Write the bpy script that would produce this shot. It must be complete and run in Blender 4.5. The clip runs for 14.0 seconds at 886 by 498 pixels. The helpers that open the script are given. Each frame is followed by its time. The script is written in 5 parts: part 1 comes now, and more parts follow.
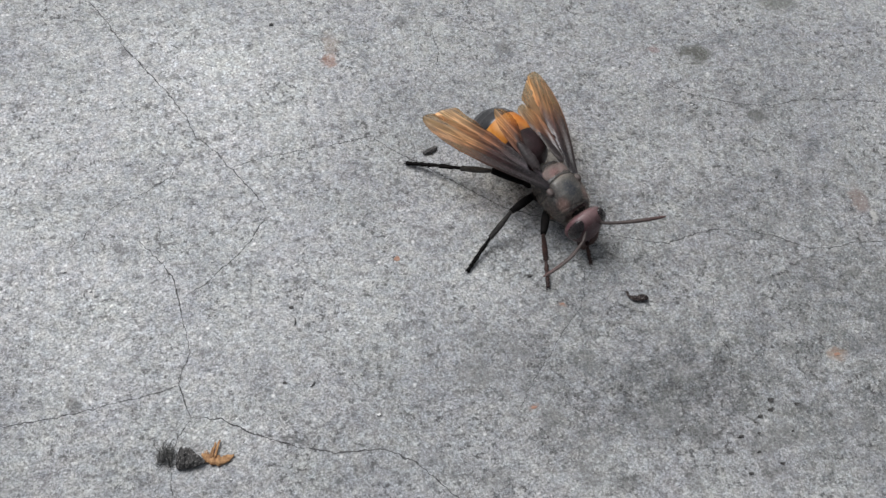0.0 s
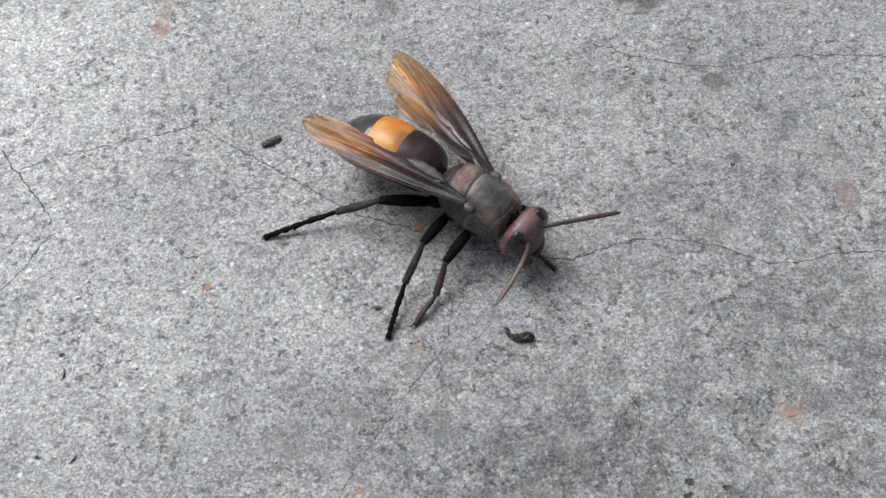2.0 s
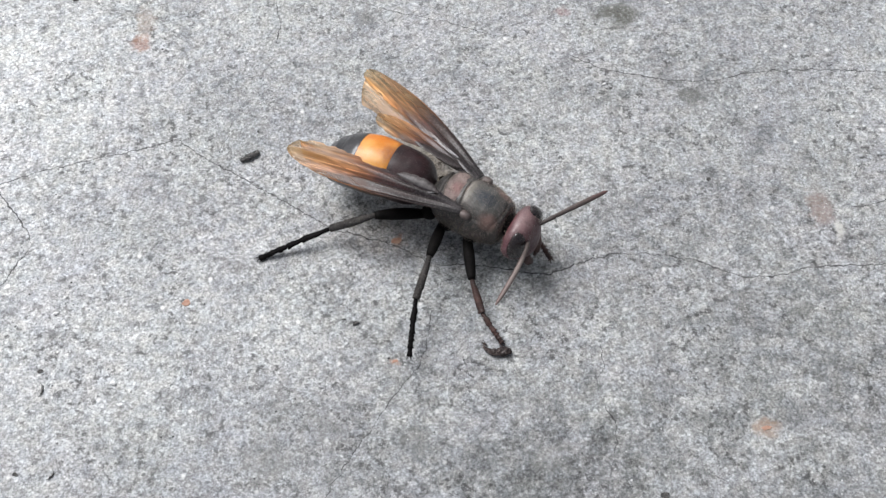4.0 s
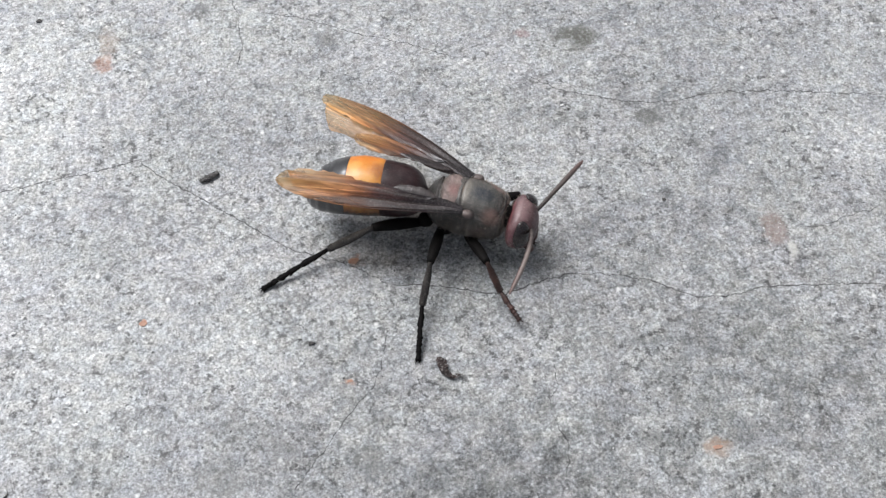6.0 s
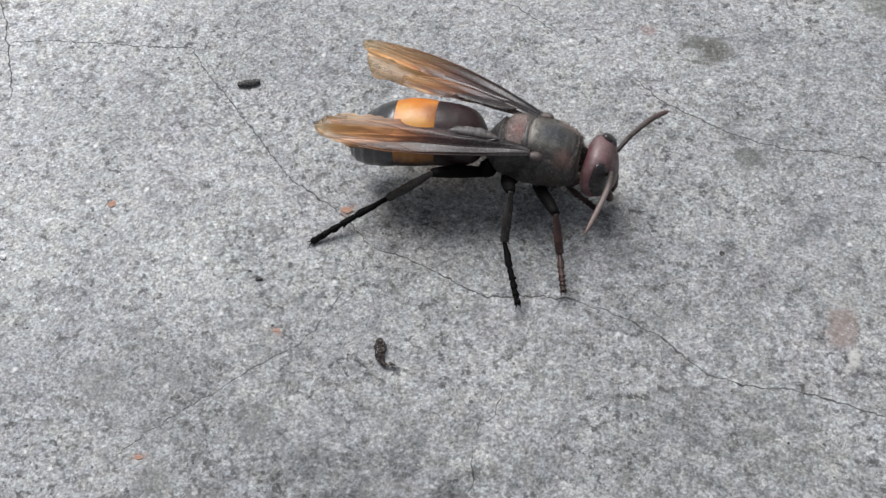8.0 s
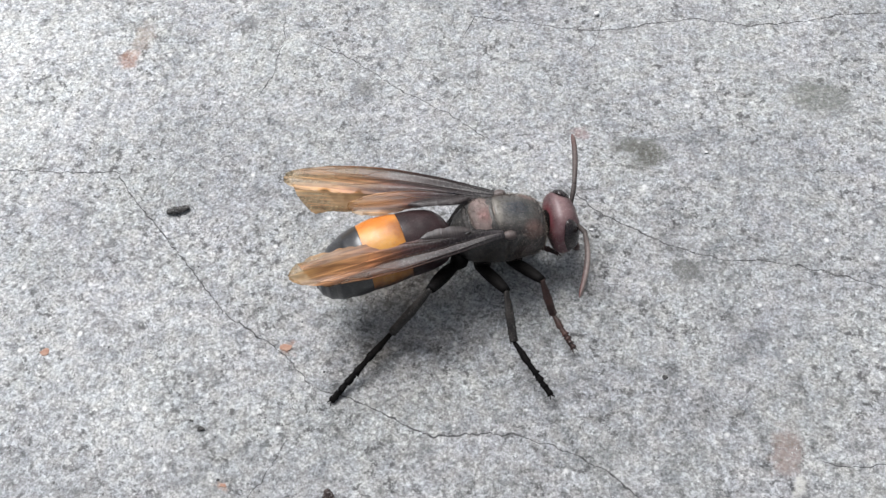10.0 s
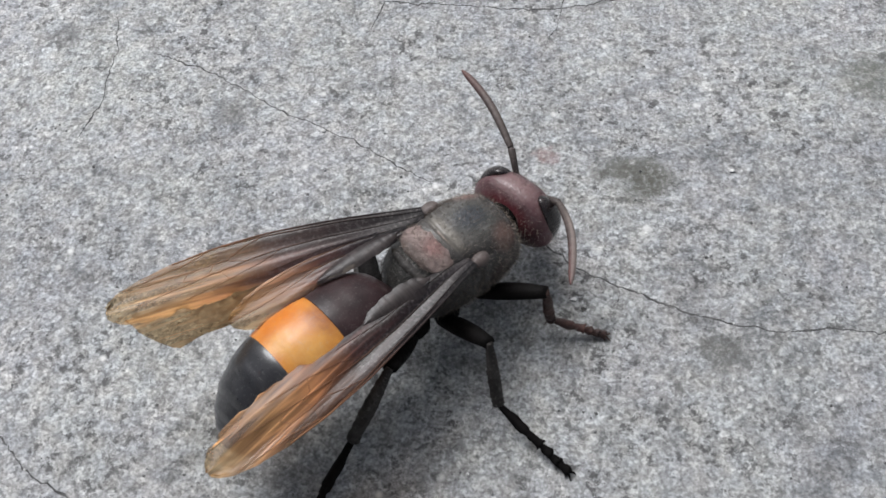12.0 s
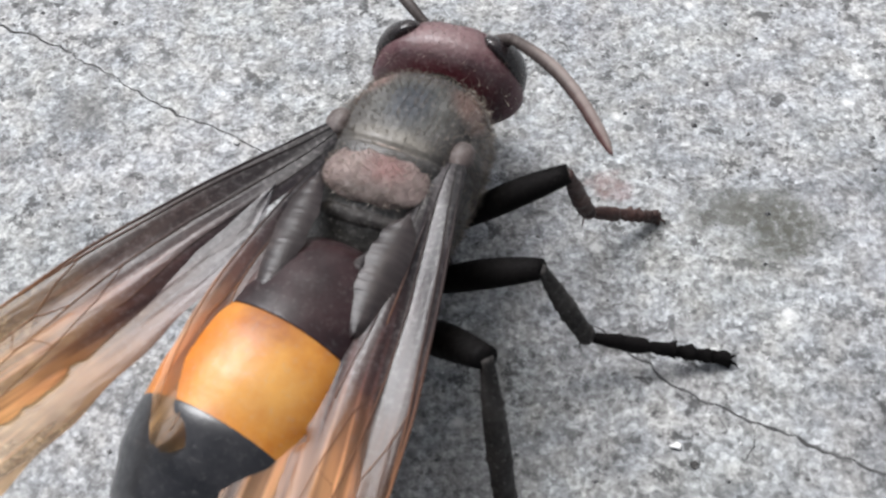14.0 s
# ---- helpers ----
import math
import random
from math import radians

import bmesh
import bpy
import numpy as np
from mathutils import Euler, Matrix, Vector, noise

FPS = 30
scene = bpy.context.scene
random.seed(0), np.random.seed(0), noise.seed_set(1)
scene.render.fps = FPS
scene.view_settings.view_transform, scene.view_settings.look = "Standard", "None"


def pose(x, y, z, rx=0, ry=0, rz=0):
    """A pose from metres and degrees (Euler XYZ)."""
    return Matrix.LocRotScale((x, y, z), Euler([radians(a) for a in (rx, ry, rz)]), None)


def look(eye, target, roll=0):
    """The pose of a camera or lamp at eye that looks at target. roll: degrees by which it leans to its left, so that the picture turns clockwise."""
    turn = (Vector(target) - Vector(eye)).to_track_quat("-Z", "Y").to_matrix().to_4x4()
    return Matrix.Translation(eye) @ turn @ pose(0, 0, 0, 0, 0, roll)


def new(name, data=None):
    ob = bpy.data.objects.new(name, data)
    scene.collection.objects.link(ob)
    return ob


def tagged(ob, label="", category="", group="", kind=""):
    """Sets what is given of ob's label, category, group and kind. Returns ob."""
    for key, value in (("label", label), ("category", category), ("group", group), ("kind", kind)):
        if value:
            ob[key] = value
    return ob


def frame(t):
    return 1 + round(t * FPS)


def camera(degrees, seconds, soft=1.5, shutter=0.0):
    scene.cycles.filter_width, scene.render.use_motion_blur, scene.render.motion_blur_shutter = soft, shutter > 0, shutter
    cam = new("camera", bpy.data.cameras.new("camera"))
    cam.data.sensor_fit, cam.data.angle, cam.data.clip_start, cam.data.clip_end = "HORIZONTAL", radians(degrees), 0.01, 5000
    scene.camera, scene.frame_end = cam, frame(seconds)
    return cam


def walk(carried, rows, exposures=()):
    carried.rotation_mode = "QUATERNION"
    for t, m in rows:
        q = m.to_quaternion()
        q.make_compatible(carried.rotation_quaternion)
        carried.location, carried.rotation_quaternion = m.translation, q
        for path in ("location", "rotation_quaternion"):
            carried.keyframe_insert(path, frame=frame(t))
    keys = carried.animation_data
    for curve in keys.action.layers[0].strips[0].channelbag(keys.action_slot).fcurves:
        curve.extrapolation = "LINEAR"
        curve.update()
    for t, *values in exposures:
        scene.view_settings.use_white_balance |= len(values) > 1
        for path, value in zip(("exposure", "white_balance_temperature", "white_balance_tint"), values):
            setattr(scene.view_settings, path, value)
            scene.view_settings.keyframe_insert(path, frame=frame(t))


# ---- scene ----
import itertools

# ---- camera: a phone held over a yard floor, closing in at the end ----
cam = camera(40.0, 14.0, soft=1.4)
# a small aperture, sharp at an arm's bend from the floor and soft up close
cam.data.dof.use_dof, cam.data.dof.focus_distance, cam.data.dof.aperture_fstop = True, 0.135, 300
PATH = [
    (0, (-0.03512, -0.10957, 0.14676), (-0.01234, -0.04706, 0.04689), 9.84),
    (0.2, (-0.03176, -0.09681, 0.13105), (-0.01051, -0.03505, 0.03039), 8.36),
    (0.5, (-0.00658, -0.09129, 0.11867), (0.00476, -0.02978, 0.01626), -0.20),
    (0.8, (0.00072, -0.09064, 0.11854), (0.01169, -0.02965, 0.01578), -0.06),
    (1, (0.00770, -0.08991, 0.11870), (0.01582, -0.02887, 0.01570), -2.29),
    (1.5, (0.00856, -0.08657, 0.11842), (0.01489, -0.02631, 0.01483), -3.20),
    (2, (0.01011, -0.08657, 0.11783), (0.01693, -0.02619, 0.01435), -2.57),
    (2.5, (0.01005, -0.08670, 0.11936), (0.01766, -0.02633, 0.01593), -1.92),
    (3, (0.01042, -0.08602, 0.11871), (0.01816, -0.02557, 0.01533), -1.97),
    (5.5, (0.01412, -0.08641, 0.11965), (0.02302, -0.02514, 0.01686), -1.14),
    (6, (0.01539, -0.08672, 0.12000), (0.02443, -0.02500, 0.01749), -1.15),
    (6.5, (0.01470, -0.08602, 0.12080), (0.02398, -0.02425, 0.01834), -0.93),
    (7, (0.01404, -0.08392, 0.12254), (0.02260, -0.02228, 0.01994), -1.06),
    (7.3, (0.02436, -0.07274, 0.12816), (0.02362, -0.01586, 0.02249), -2.12),
    (7.5, (0.04359, -0.07268, 0.12150), (0.03234, -0.01226, 0.01843), -7.49),
    (7.7, (0.05579, -0.07353, 0.11142), (0.03898, -0.01218, 0.00967), -7.93),
    (8, (0.05003, -0.08130, 0.09761), (0.02623, -0.01660, -0.00061), -7.06),
    (8.1, (0.04605, -0.07339, 0.10159), (0.02230, -0.01677, -0.00151), -8.39),
    (8.2, (0.04514, -0.07164, 0.10009), (0.02074, -0.01317, -0.00182), -6.65),
    (8.5, (0.04383, -0.06846, 0.10412), (0.02219, -0.00733, 0.00315), -4.18),
    (8.7, (0.04442, -0.06662, 0.10526), (0.02300, -0.00551, 0.00423), -4.30),
    (10.8, (0.04839, -0.06468, 0.10867), (0.03195, -0.00352, 0.00675), -8.21),
    (11, (0.04718, -0.06269, 0.11047), (0.03013, -0.00235, 0.00816), -8.86),
    (11.5, (0.04354, -0.06105, 0.11857), (0.02934, -0.00217, 0.01497), -9.13),
    (11.8, (0.04860, -0.05814, 0.11773), (0.03429, 0.00007, 0.01377), -10.70),
    (11.9, (0.05124, -0.05472, 0.10641), (0.03451, 0.00545, 0.00394), -12.31),
    (12, (0.04528, -0.03942, 0.07307), (0.03033, 0.02476, -0.02721), -8.58),
    (12.1, (0.04176, -0.02744, 0.05583), (0.02793, 0.03628, -0.04491), -7.89),
    (12.2, (0.04141, -0.01978, 0.04596), (0.02413, 0.04235, -0.05524), -10.73),
    (12.5, (0.04146, -0.01794, 0.04396), (0.02902, 0.04060, -0.06005), -7.86),
    (13, (0.04086, -0.01731, 0.04530), (0.03043, 0.04192, -0.05854), -6.07),
    (13.5, (0.03889, -0.01689, 0.04561), (0.03001, 0.04528, -0.05664), -4.34),
    (14, (0.03755, -0.01547, 0.04550), (0.02966, 0.04701, -0.05665), -3.77),
]
EXPOSURES = [(0, 0.03), (0.5, 0.02), (1.0, 0.14), (1.5, 0.22), (2.0, 0.29), (2.5, 0.55), (3.0, 0.55), (5.5, 0.57), (7.0, 0.56), (7.5, 0.44), (8.0, 0.33), (8.5, 0.79), (8.7, 0.77), (11.0, 0.55), (11.6, 0.55), (12.0, 0.33), (12.5, 0.76), (13.0, 0.78), (13.5, 0.86), (14, 0.68)]
walk(cam, [(t, look(eye, target, roll)) for t, eye, target, roll in PATH], EXPOSURES)

# ---- light: bright overcast day, broad soft sun from behind the hornet ----
world = bpy.data.worlds.new("overcast_sky")
scene.world = world
world.use_nodes = True
wn = world.node_tree
sky = wn.nodes.new("ShaderNodeTexSky")
sky.sky_type = "NISHITA"
sky.sun_disc = False
sky.sun_elevation = radians(62)
sky.sun_rotation = radians(-20)
sky.air_density, sky.dust_density = 1.0, 5.0
cloud = wn.nodes.new("ShaderNodeHueSaturation")
cloud.inputs["Saturation"].default_value = 0.4
wn.links.new(sky.outputs[0], cloud.inputs["Color"])
wn.links.new(cloud.outputs[0], wn.nodes["Background"].inputs[0])
wn.nodes["Background"].inputs[1].default_value = 0.068
sun = new("sun", bpy.data.lights.new("sun", "SUN"))
sun.data.energy, sun.data.angle, sun.data.color = 2.65, radians(36), (0.955, 0.965, 1.0)
sun.matrix_world = look((-0.26, 0.26, 0.52), (0, 0, 0))

MM = 0.001


# ---- material helpers ----
class Mat:
    """A node material with short calls."""

    def __init__(self, name):
        self.m = bpy.data.materials.new(name)
        self.m.use_nodes = True
        self.t = self.m.node_tree
        self.b = self.t.nodes["Principled BSDF"]
        self.out = self.t.nodes["Material Output"]
        self.co = self.t.nodes.new("ShaderNodeTexCoord").outputs["Object"]

    def put(self, socket, value):
        if isinstance(value, bpy.types.NodeSocket):
            self.t.links.new(value, socket)
        else:
            socket.default_value = value

    def set(self, **kw):
        for k, v in kw.items():
            self.put(self.b.inputs[k.replace("_", " ")], v)
        return self

    def noise(self, scale, detail=4.0, rough=0.6, co=None, warp=0.0):
        n = self.t.nodes.new("ShaderNodeTexNoise")
        self.put(n.inputs["Vector"], co or self.co)
        n.inputs["Scale"].default_value = scale
        n.inputs["Detail"].default_value = detail
        n.inputs["Roughness"].default_value = rough
        n.inputs["Distortion"].default_value = warp
        return n.outputs["Fac"]

    def cells(self, scale, out="Color", feature="F1", co=None):
        n = self.t.nodes.new("ShaderNodeTexVoronoi")
        n.feature = feature
        self.put(n.inputs["Vector"], co or self.co)
        n.inputs["Scale"].default_value = scale
        return n.outputs[out]

    def ramp(self, fac, stops, ease="LINEAR"):
        n = self.t.nodes.new("ShaderNodeValToRGB")
        n.color_ramp.interpolation = ease
        while len(n.color_ramp.elements) < len(stops):
            n.color_ramp.elements.new(0.5)
        for e, (p, c) in zip(n.color_ramp.elements, stops):
            e.position = p
            e.color = (c, c, c, 1) if isinstance(c, (int, float)) else (*c, 1)
        self.put(n.inputs[0], fac)
        return n.outputs[0]

    def mix(self, fac, a, b, how="MIX"):
        n = self.t.nodes.new("ShaderNodeMix")
        n.data_type, n.blend_type = "RGBA", how
        for s, v in ((n.inputs[0], fac), (n.inputs[6], a), (n.inputs[7], b)):
            if isinstance(v, tuple) and len(v) == 3:
                v = (*v, 1)
            self.put(s, v)
        return n.outputs[2]

    def math(self, how, a, b=0.0, clamp=False):
        n = self.t.nodes.new("ShaderNodeMath")
        n.operation, n.use_clamp = how, clamp
        self.put(n.inputs[0], a)
        self.put(n.inputs[1], b)
        return n.outputs[0]

    def xyz(self, co=None):
        n = self.t.nodes.new("ShaderNodeSeparateXYZ")
        self.put(n.inputs[0], co or self.co)
        return n.outputs

    def shift(self, add=(0, 0, 0), mul=(1, 1, 1), co=None):
        n = self.t.nodes.new("ShaderNodeMapping")
        n.vector_type = "POINT"
        n.inputs["Location"].default_value = add
        n.inputs["Scale"].default_value = mul
        self.put(n.inputs["Vector"], co or self.co)
        return n.outputs[0]

    def near(self, centre, size, co=None, soft=0.5):
        """1 inside an ellipsoid of the given half sizes, fading to 0 at its edge."""
        c, s = centre, size
        v = self.shift(tuple(-c[i] / s[i] for i in range(3)), tuple(1 / s[i] for i in range(3)), co)
        n = self.t.nodes.new("ShaderNodeVectorMath")
        n.operation = "LENGTH"
        self.put(n.inputs[0], v)
        return self.ramp(n.outputs["Value"], [(max(0.0, 1 - soft), 1.0), (1.0, 0.0)], "EASE")

    def bump(self, height, strength=0.3, dist=0.0001):
        n = self.t.nodes.new("ShaderNodeBump")
        n.inputs["Strength"].default_value = strength
        n.inputs["Distance"].default_value = dist
        self.put(n.inputs["Height"], height)
        self.t.links.new(n.outputs[0], self.b.inputs["Normal"])
        return self


# ---- concrete floor ----
# x, y, half length, half width (mm), colour (over 8 mm: multiplied into the concrete), strength
SPOTS = [
    (48.6, 14.4, 3.2, 2.6, (0.085, 0.085, 0.072), 1.0),
    (46.2, 15.0, 2.2, 1.5, (0.10, 0.10, 0.09), 0.85),
    (54.0, 0.0, 2.1, 2.1, (0.085, 0.085, 0.08), 0.85),
    (66.6, 24.4, 4.8, 3.6, (0.10, 0.105, 0.09), 0.75),
    (-12.3, 20.2, 1.6, 2.0, (0.34, 0.17, 0.11), 0.62),
    (-11.5, 23.8, 1.7, 3.2, (0.27, 0.19, 0.14), 0.45),
    (16.1, 19.1, 2.2, 1.8, (0.10, 0.10, 0.10), 0.7),
    (0.2, 27.3, 2.2, 2.0, (0.10, 0.10, 0.10), 0.7),
    (41.4, 16.1, 1.1, 1.0, (0.30, 0.17, 0.16), 0.4),
]
BLEMISHES = [
    (64.4, -18.2, 2.0, 3.6, (0.22, 0.165, 0.145), 0.72),
    (65.7, -21.3, 0.9, 1.9, (0.55, 0.54, 0.50), 0.7),
    (82.0, -19.0, 5.0, 6.0, (0.12, 0.10, 0.07), 0.5),
    (-43.9, 26.0, 0.9, 1.3, (0.07, 0.07, 0.07), 0.6),
    (-54.3, -34.7, 1.0, 1.6, (0.06, 0.06, 0.055), 0.7),
    (-43.3, -43.6, 1.4, 1.6, (0.06, 0.06, 0.05), 0.75),
    (5.3, -44.5, 1.0, 0.6, (0.25, 0.13, 0.09), 0.45),
    (13.2, -29.4, 0.8, 0.6, (0.36, 0.20, 0.13), 0.5),
    (50.4, -43.3, 2.0, 1.5, (0.30, 0.205, 0.145), 0.65),
    (15.6, -14.3, 1.1, 1.0, (0.36, 0.19, 0.13), 0.5),
    (-6.2, -4.9, 0.8, 0.8, (0.10, 0.10, 0.10), 0.75),
    (-12.6, -11.7, 0.75, 0.7, (0.05, 0.05, 0.05), 0.85),
    (13.8, -23.1, 0.9, 0.6, (0.10, 0.10, 0.10), 0.7),
    (57.8, -30.5, 2.0, 1.6, (0.11, 0.11, 0.10), 0.6),
    (66.9, -38.1, 2.2, 1.8, (0.09, 0.09, 0.085), 0.6),
    (-1.6, -38.5, 4.2, 2.6, (0.16, 0.16, 0.155), 0.5),
    (4.9, -35.4, 3.2, 2.8, (0.17, 0.17, 0.165), 0.45),
    (0.1, -33.0, 3, 1.6, (0.16, 0.16, 0.155), 0.4),
    (7.3, -46.2, 2.4, 2.2, (0.13, 0.13, 0.126), 0.5),
    (14.8, -57.0, 3.4, 1.8, (0.09, 0.09, 0.087), 0.6),
    (10.2, -55.4, 2.6, 3.0, (0.13, 0.13, 0.126), 0.5),
    (27.2, -51.9, 3.2, 2.2, (0.11, 0.11, 0.107), 0.55),
    (22.3, -48.9, 4.5, 2.8, (0.16, 0.16, 0.155), 0.45),
    (38.2, -53.5, 3.2, 2.6, (0.12, 0.12, 0.116), 0.5),
    (34.2, -55.3, 3.0, 1.2, (0.1, 0.1, 0.097), 0.5),
    (14.1, -38.8, 2.4, 2.2, (0.14, 0.14, 0.136), 0.45),
    (27.8, -42.7, 4.0, 2.2, (0.17, 0.17, 0.165), 0.4),
    (35.0, -58.8, 2.6, 1.4, (0.12, 0.12, 0.116), 0.5),
    (50.3, -53.8, 3.0, 2.6, (0.14, 0.14, 0.136), 0.45),
    (23.6, -58.0, 2.0, 2.0, (0.11, 0.11, 0.107), 0.5),
    (-2.0, -53.7, 3.0, 2.0, (0.14, 0.14, 0.136), 0.45),
]
# broad uneven tone, with shade around the hornet and a brighter left painted in
TINTS_AND_SHADE = [
    (66.0, -26.0, 30.0, 22.0, (0.70, 0.70, 0.70), 0.8),
    (26.0, -46.0, 16.0, 10.0, (0.50, 0.505, 0.50), 0.78),
    (9.6, -50.0, 9.0, 7.0, (0.55, 0.55, 0.53), 0.6),
    (-12.0, -7.0, 10.0, 6.0, (0.72, 0.73, 0.75), 0.35),
    (-6.0, -26.0, 17.0, 13.0, (1.3, 1.3, 1.29), 0.6),
    (36.0, -18.0, 24.0, 15.0, (0.63, 0.63, 0.625), 0.8),
    (45.0, 1.0, 19.0, 13.0, (0.72, 0.72, 0.71), 0.65),
    (62.0, -12.0, 16.0, 10.0, (0.75, 0.75, 0.74), 0.6),
    (16.0, -38.0, 26.0, 17.0, (0.64, 0.64, 0.64), 0.75),
    (16.0, -12.0, 13.0, 8.0, (0.70, 0.70, 0.69), 0.5),
    (62.0, 6.0, 22.0, 18.0, (0.74, 0.74, 0.75), 0.6),
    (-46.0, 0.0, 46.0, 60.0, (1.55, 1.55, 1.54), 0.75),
    (-16.0, 26.0, 36.0, 22.0, (1.4, 1.4, 1.39), 0.5),
    (50.0, -46.0, 34.0, 26.0, (0.56, 0.565, 0.56), 0.86),
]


def concrete():
    k = Mat("weathered_concrete")
    co = k.co
    grain = k.xyz(k.cells(3600))[0]
    speckle = k.noise(2500, 2, 0.75)
    fine = k.noise(4200, 1, 0.6)
    mid = k.noise(520, 5, 0.7)
    base = k.ramp(speckle, [(0.31, 0.10), (0.43, 0.24), (0.53, 0.365), (0.68, 0.60)])
    base = k.mix(0.46, base, k.ramp(grain, [(0.0, 0.07), (0.3, 0.26), (0.75, 0.44), (1.0, 0.72)]))
    lumps = k.xyz(k.cells(1500, "Color", "SMOOTH_F1"))[1]
    base = k.mix(0.26, base, k.ramp(lumps, [(0.1, 0.16), (0.4, 0.31), (0.7, 0.38), (1.0, 0.52)]))
    base = k.mix(0.9, base, k.ramp(fine, [(0.30, 0.68), (0.5, 1.0), (0.70, 1.28)]), "MULTIPLY")
    base = k.mix(0.9, base, k.ramp(mid, [(0.34, 0.80), (0.5, 1.0), (0.66, 1.11)]), "MULTIPLY")
    broad = k.noise(38, 5, 0.6)
    base = k.mix(0.9, base, k.ramp(broad, [(0.3, (0.80, 0.81, 0.83)), (0.5, (1.0, 1.0, 0.99)), (0.7, (1.14, 1.135, 1.12))]), "MULTIPLY")
    tint = k.noise(700, 2, 0.5)
    base = k.mix(0.45, base, k.ramp(tint, [(0.35, (0.93, 0.985, 1.05)), (0.65, (1.03, 1.0, 0.95))]), "MULTIPLY")
    blotch = k.noise(210, 5, 0.68, k.shift((0.7, 0.2, 0)))
    base = k.mix(0.9, base, k.ramp(blotch, [(0.34, (0.74, 0.75, 0.76)), (0.45, (0.99, 0.99, 0.99)), (0.7, (1.10, 1.10, 1.08))]), "MULTIPLY")
    hue = k.noise(110, 3, 0.55, k.shift((0.2, 0.6, 0)))
    base = k.mix(0.25, base, k.ramp(hue, [(0.36, (1.02, 0.985, 1.05)), (0.5, (1.0, 1.0, 1.0)), (0.64, (0.99, 1.015, 0.955))]), "MULTIPLY")
    base = k.mix(1.0, base, (0.972, 0.985, 0.995), "MULTIPLY")
    # dark pits and soot, ragged
    patches = k.ramp(k.noise(120, 3), [(0.38, 0.25), (0.6, 1.0)])
    hole = k.math("MULTIPLY", k.ramp(k.noise(950, 4, 0.75, None, 0.15), [(0.54, 0.0), (0.61, 0.85)]), patches)
    base = k.mix(hole, base, (0.06, 0.06, 0.06))
    hole2 = k.math("MULTIPLY", k.ramp(k.noise(330, 5, 0.7, k.shift((0.3, 0.1, 0))), [(0.58, 0.0), (0.65, 0.65)]), patches)
    base = k.mix(hole2, base, (0.085, 0.085, 0.085))
    # pale quartz grains
    gate3 = k.xyz(k.cells(700))[1]
    pale = k.math("MULTIPLY", k.ramp(k.cells(700, "Distance"), [(0.08, 1.0), (0.24, 0.0)]), k.ramp(gate3, [(0.90, 0.0), (0.94, 0.85)]))
    base = k.mix(pale, base, (0.68, 0.68, 0.67))
    # stains with shapes of their own, and broad tints with painted light and shade
    ragged = k.t.nodes.new("ShaderNodeVectorMath")
    ragged.operation = "MULTIPLY_ADD"
    shove = k.t.nodes.new("ShaderNodeTexNoise")
    shove.inputs["Scale"].default_value, shove.inputs["Detail"].default_value = 700, 5
    k.put(shove.inputs["Vector"], co)
    k.put(ragged.inputs[0], shove.outputs["Color"])
    ragged.inputs[1].default_value = (0.0028, 0.0028, 0)
    back = k.shift((-0.0014, -0.0014, 0))
    k.put(ragged.inputs[2], back)
    speck = k.ramp(k.noise(2600, 3, 0.7), [(0.32, 0.45), (0.6, 1.0)])
    mottle = k.ramp(k.noise(300, 5, 0.7, k.shift((0.1, 0.9, 0))), [(0.40, 0.25), (0.50, 0.8), (0.58, 1.25)])
    for x, y, a, b, colour, strength in TINTS_AND_SHADE + SPOTS + BLEMISHES:
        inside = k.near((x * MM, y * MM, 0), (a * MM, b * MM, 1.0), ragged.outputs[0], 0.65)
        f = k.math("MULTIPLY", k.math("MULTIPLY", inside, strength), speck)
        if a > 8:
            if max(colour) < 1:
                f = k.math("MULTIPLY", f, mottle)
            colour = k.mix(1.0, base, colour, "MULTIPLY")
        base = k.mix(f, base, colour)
    high = k.math("ADD", k.math("MULTIPLY", fine, 0.6), k.math("MULTIPLY", speckle, 1.3))
    high = k.math("ADD", high, k.math("MULTIPLY", mid, 1.2))
    high = k.math("SUBTRACT", high, k.math("MULTIPLY", hole, 0.9))
    k.set(Base_Color=base, Roughness=k.ramp(fine, [(0.3, 0.70), (0.7, 0.92)]), Specular_IOR_Level=0.35)
    return k.bump(high, 0.38, 0.00012).m


CONCRETE = concrete()


def lie(x, y):
    """Height of the floor in metres, at x, y in metres: faint trowel waves."""
    fade = max(0.0, 1 - max(abs(x - 0.01), abs(y)) / 0.12)
    return fade * 0.00022 * (noise.noise((x * 60, y * 60, 3.1)) + 0.5 * noise.noise((x * 170, y * 170, 7.7)))


def build_ground():
    """One sheet to the horizon: fine near the hornet, wide rings outside."""
    bm = bmesh.new()
    near = [(-0.11 + 0.22 * i / 110) for i in range(111)]
    line = [-400, -40, -4, -0.6, -0.2] + near + [0.2, 0.6, 4, 40, 400]
    n = len(line)
    verts = [bm.verts.new((x + 0.01, y, lie(x + 0.01, y))) for y in line for x in line]
    for j in range(n - 1):
        for i in range(n - 1):
            bm.faces.new((verts[j * n + i], verts[j * n + i + 1], verts[(j + 1) * n + i + 1], verts[(j + 1) * n + i])).smooth = True
    me = bpy.data.meshes.new("ground")
    bm.to_mesh(me)
    me.materials.append(CONCRETE)
    return tagged(new("ground", me), "weathered grey concrete floor with cracks and stains", "ground", kind="structure")


ground = build_ground()


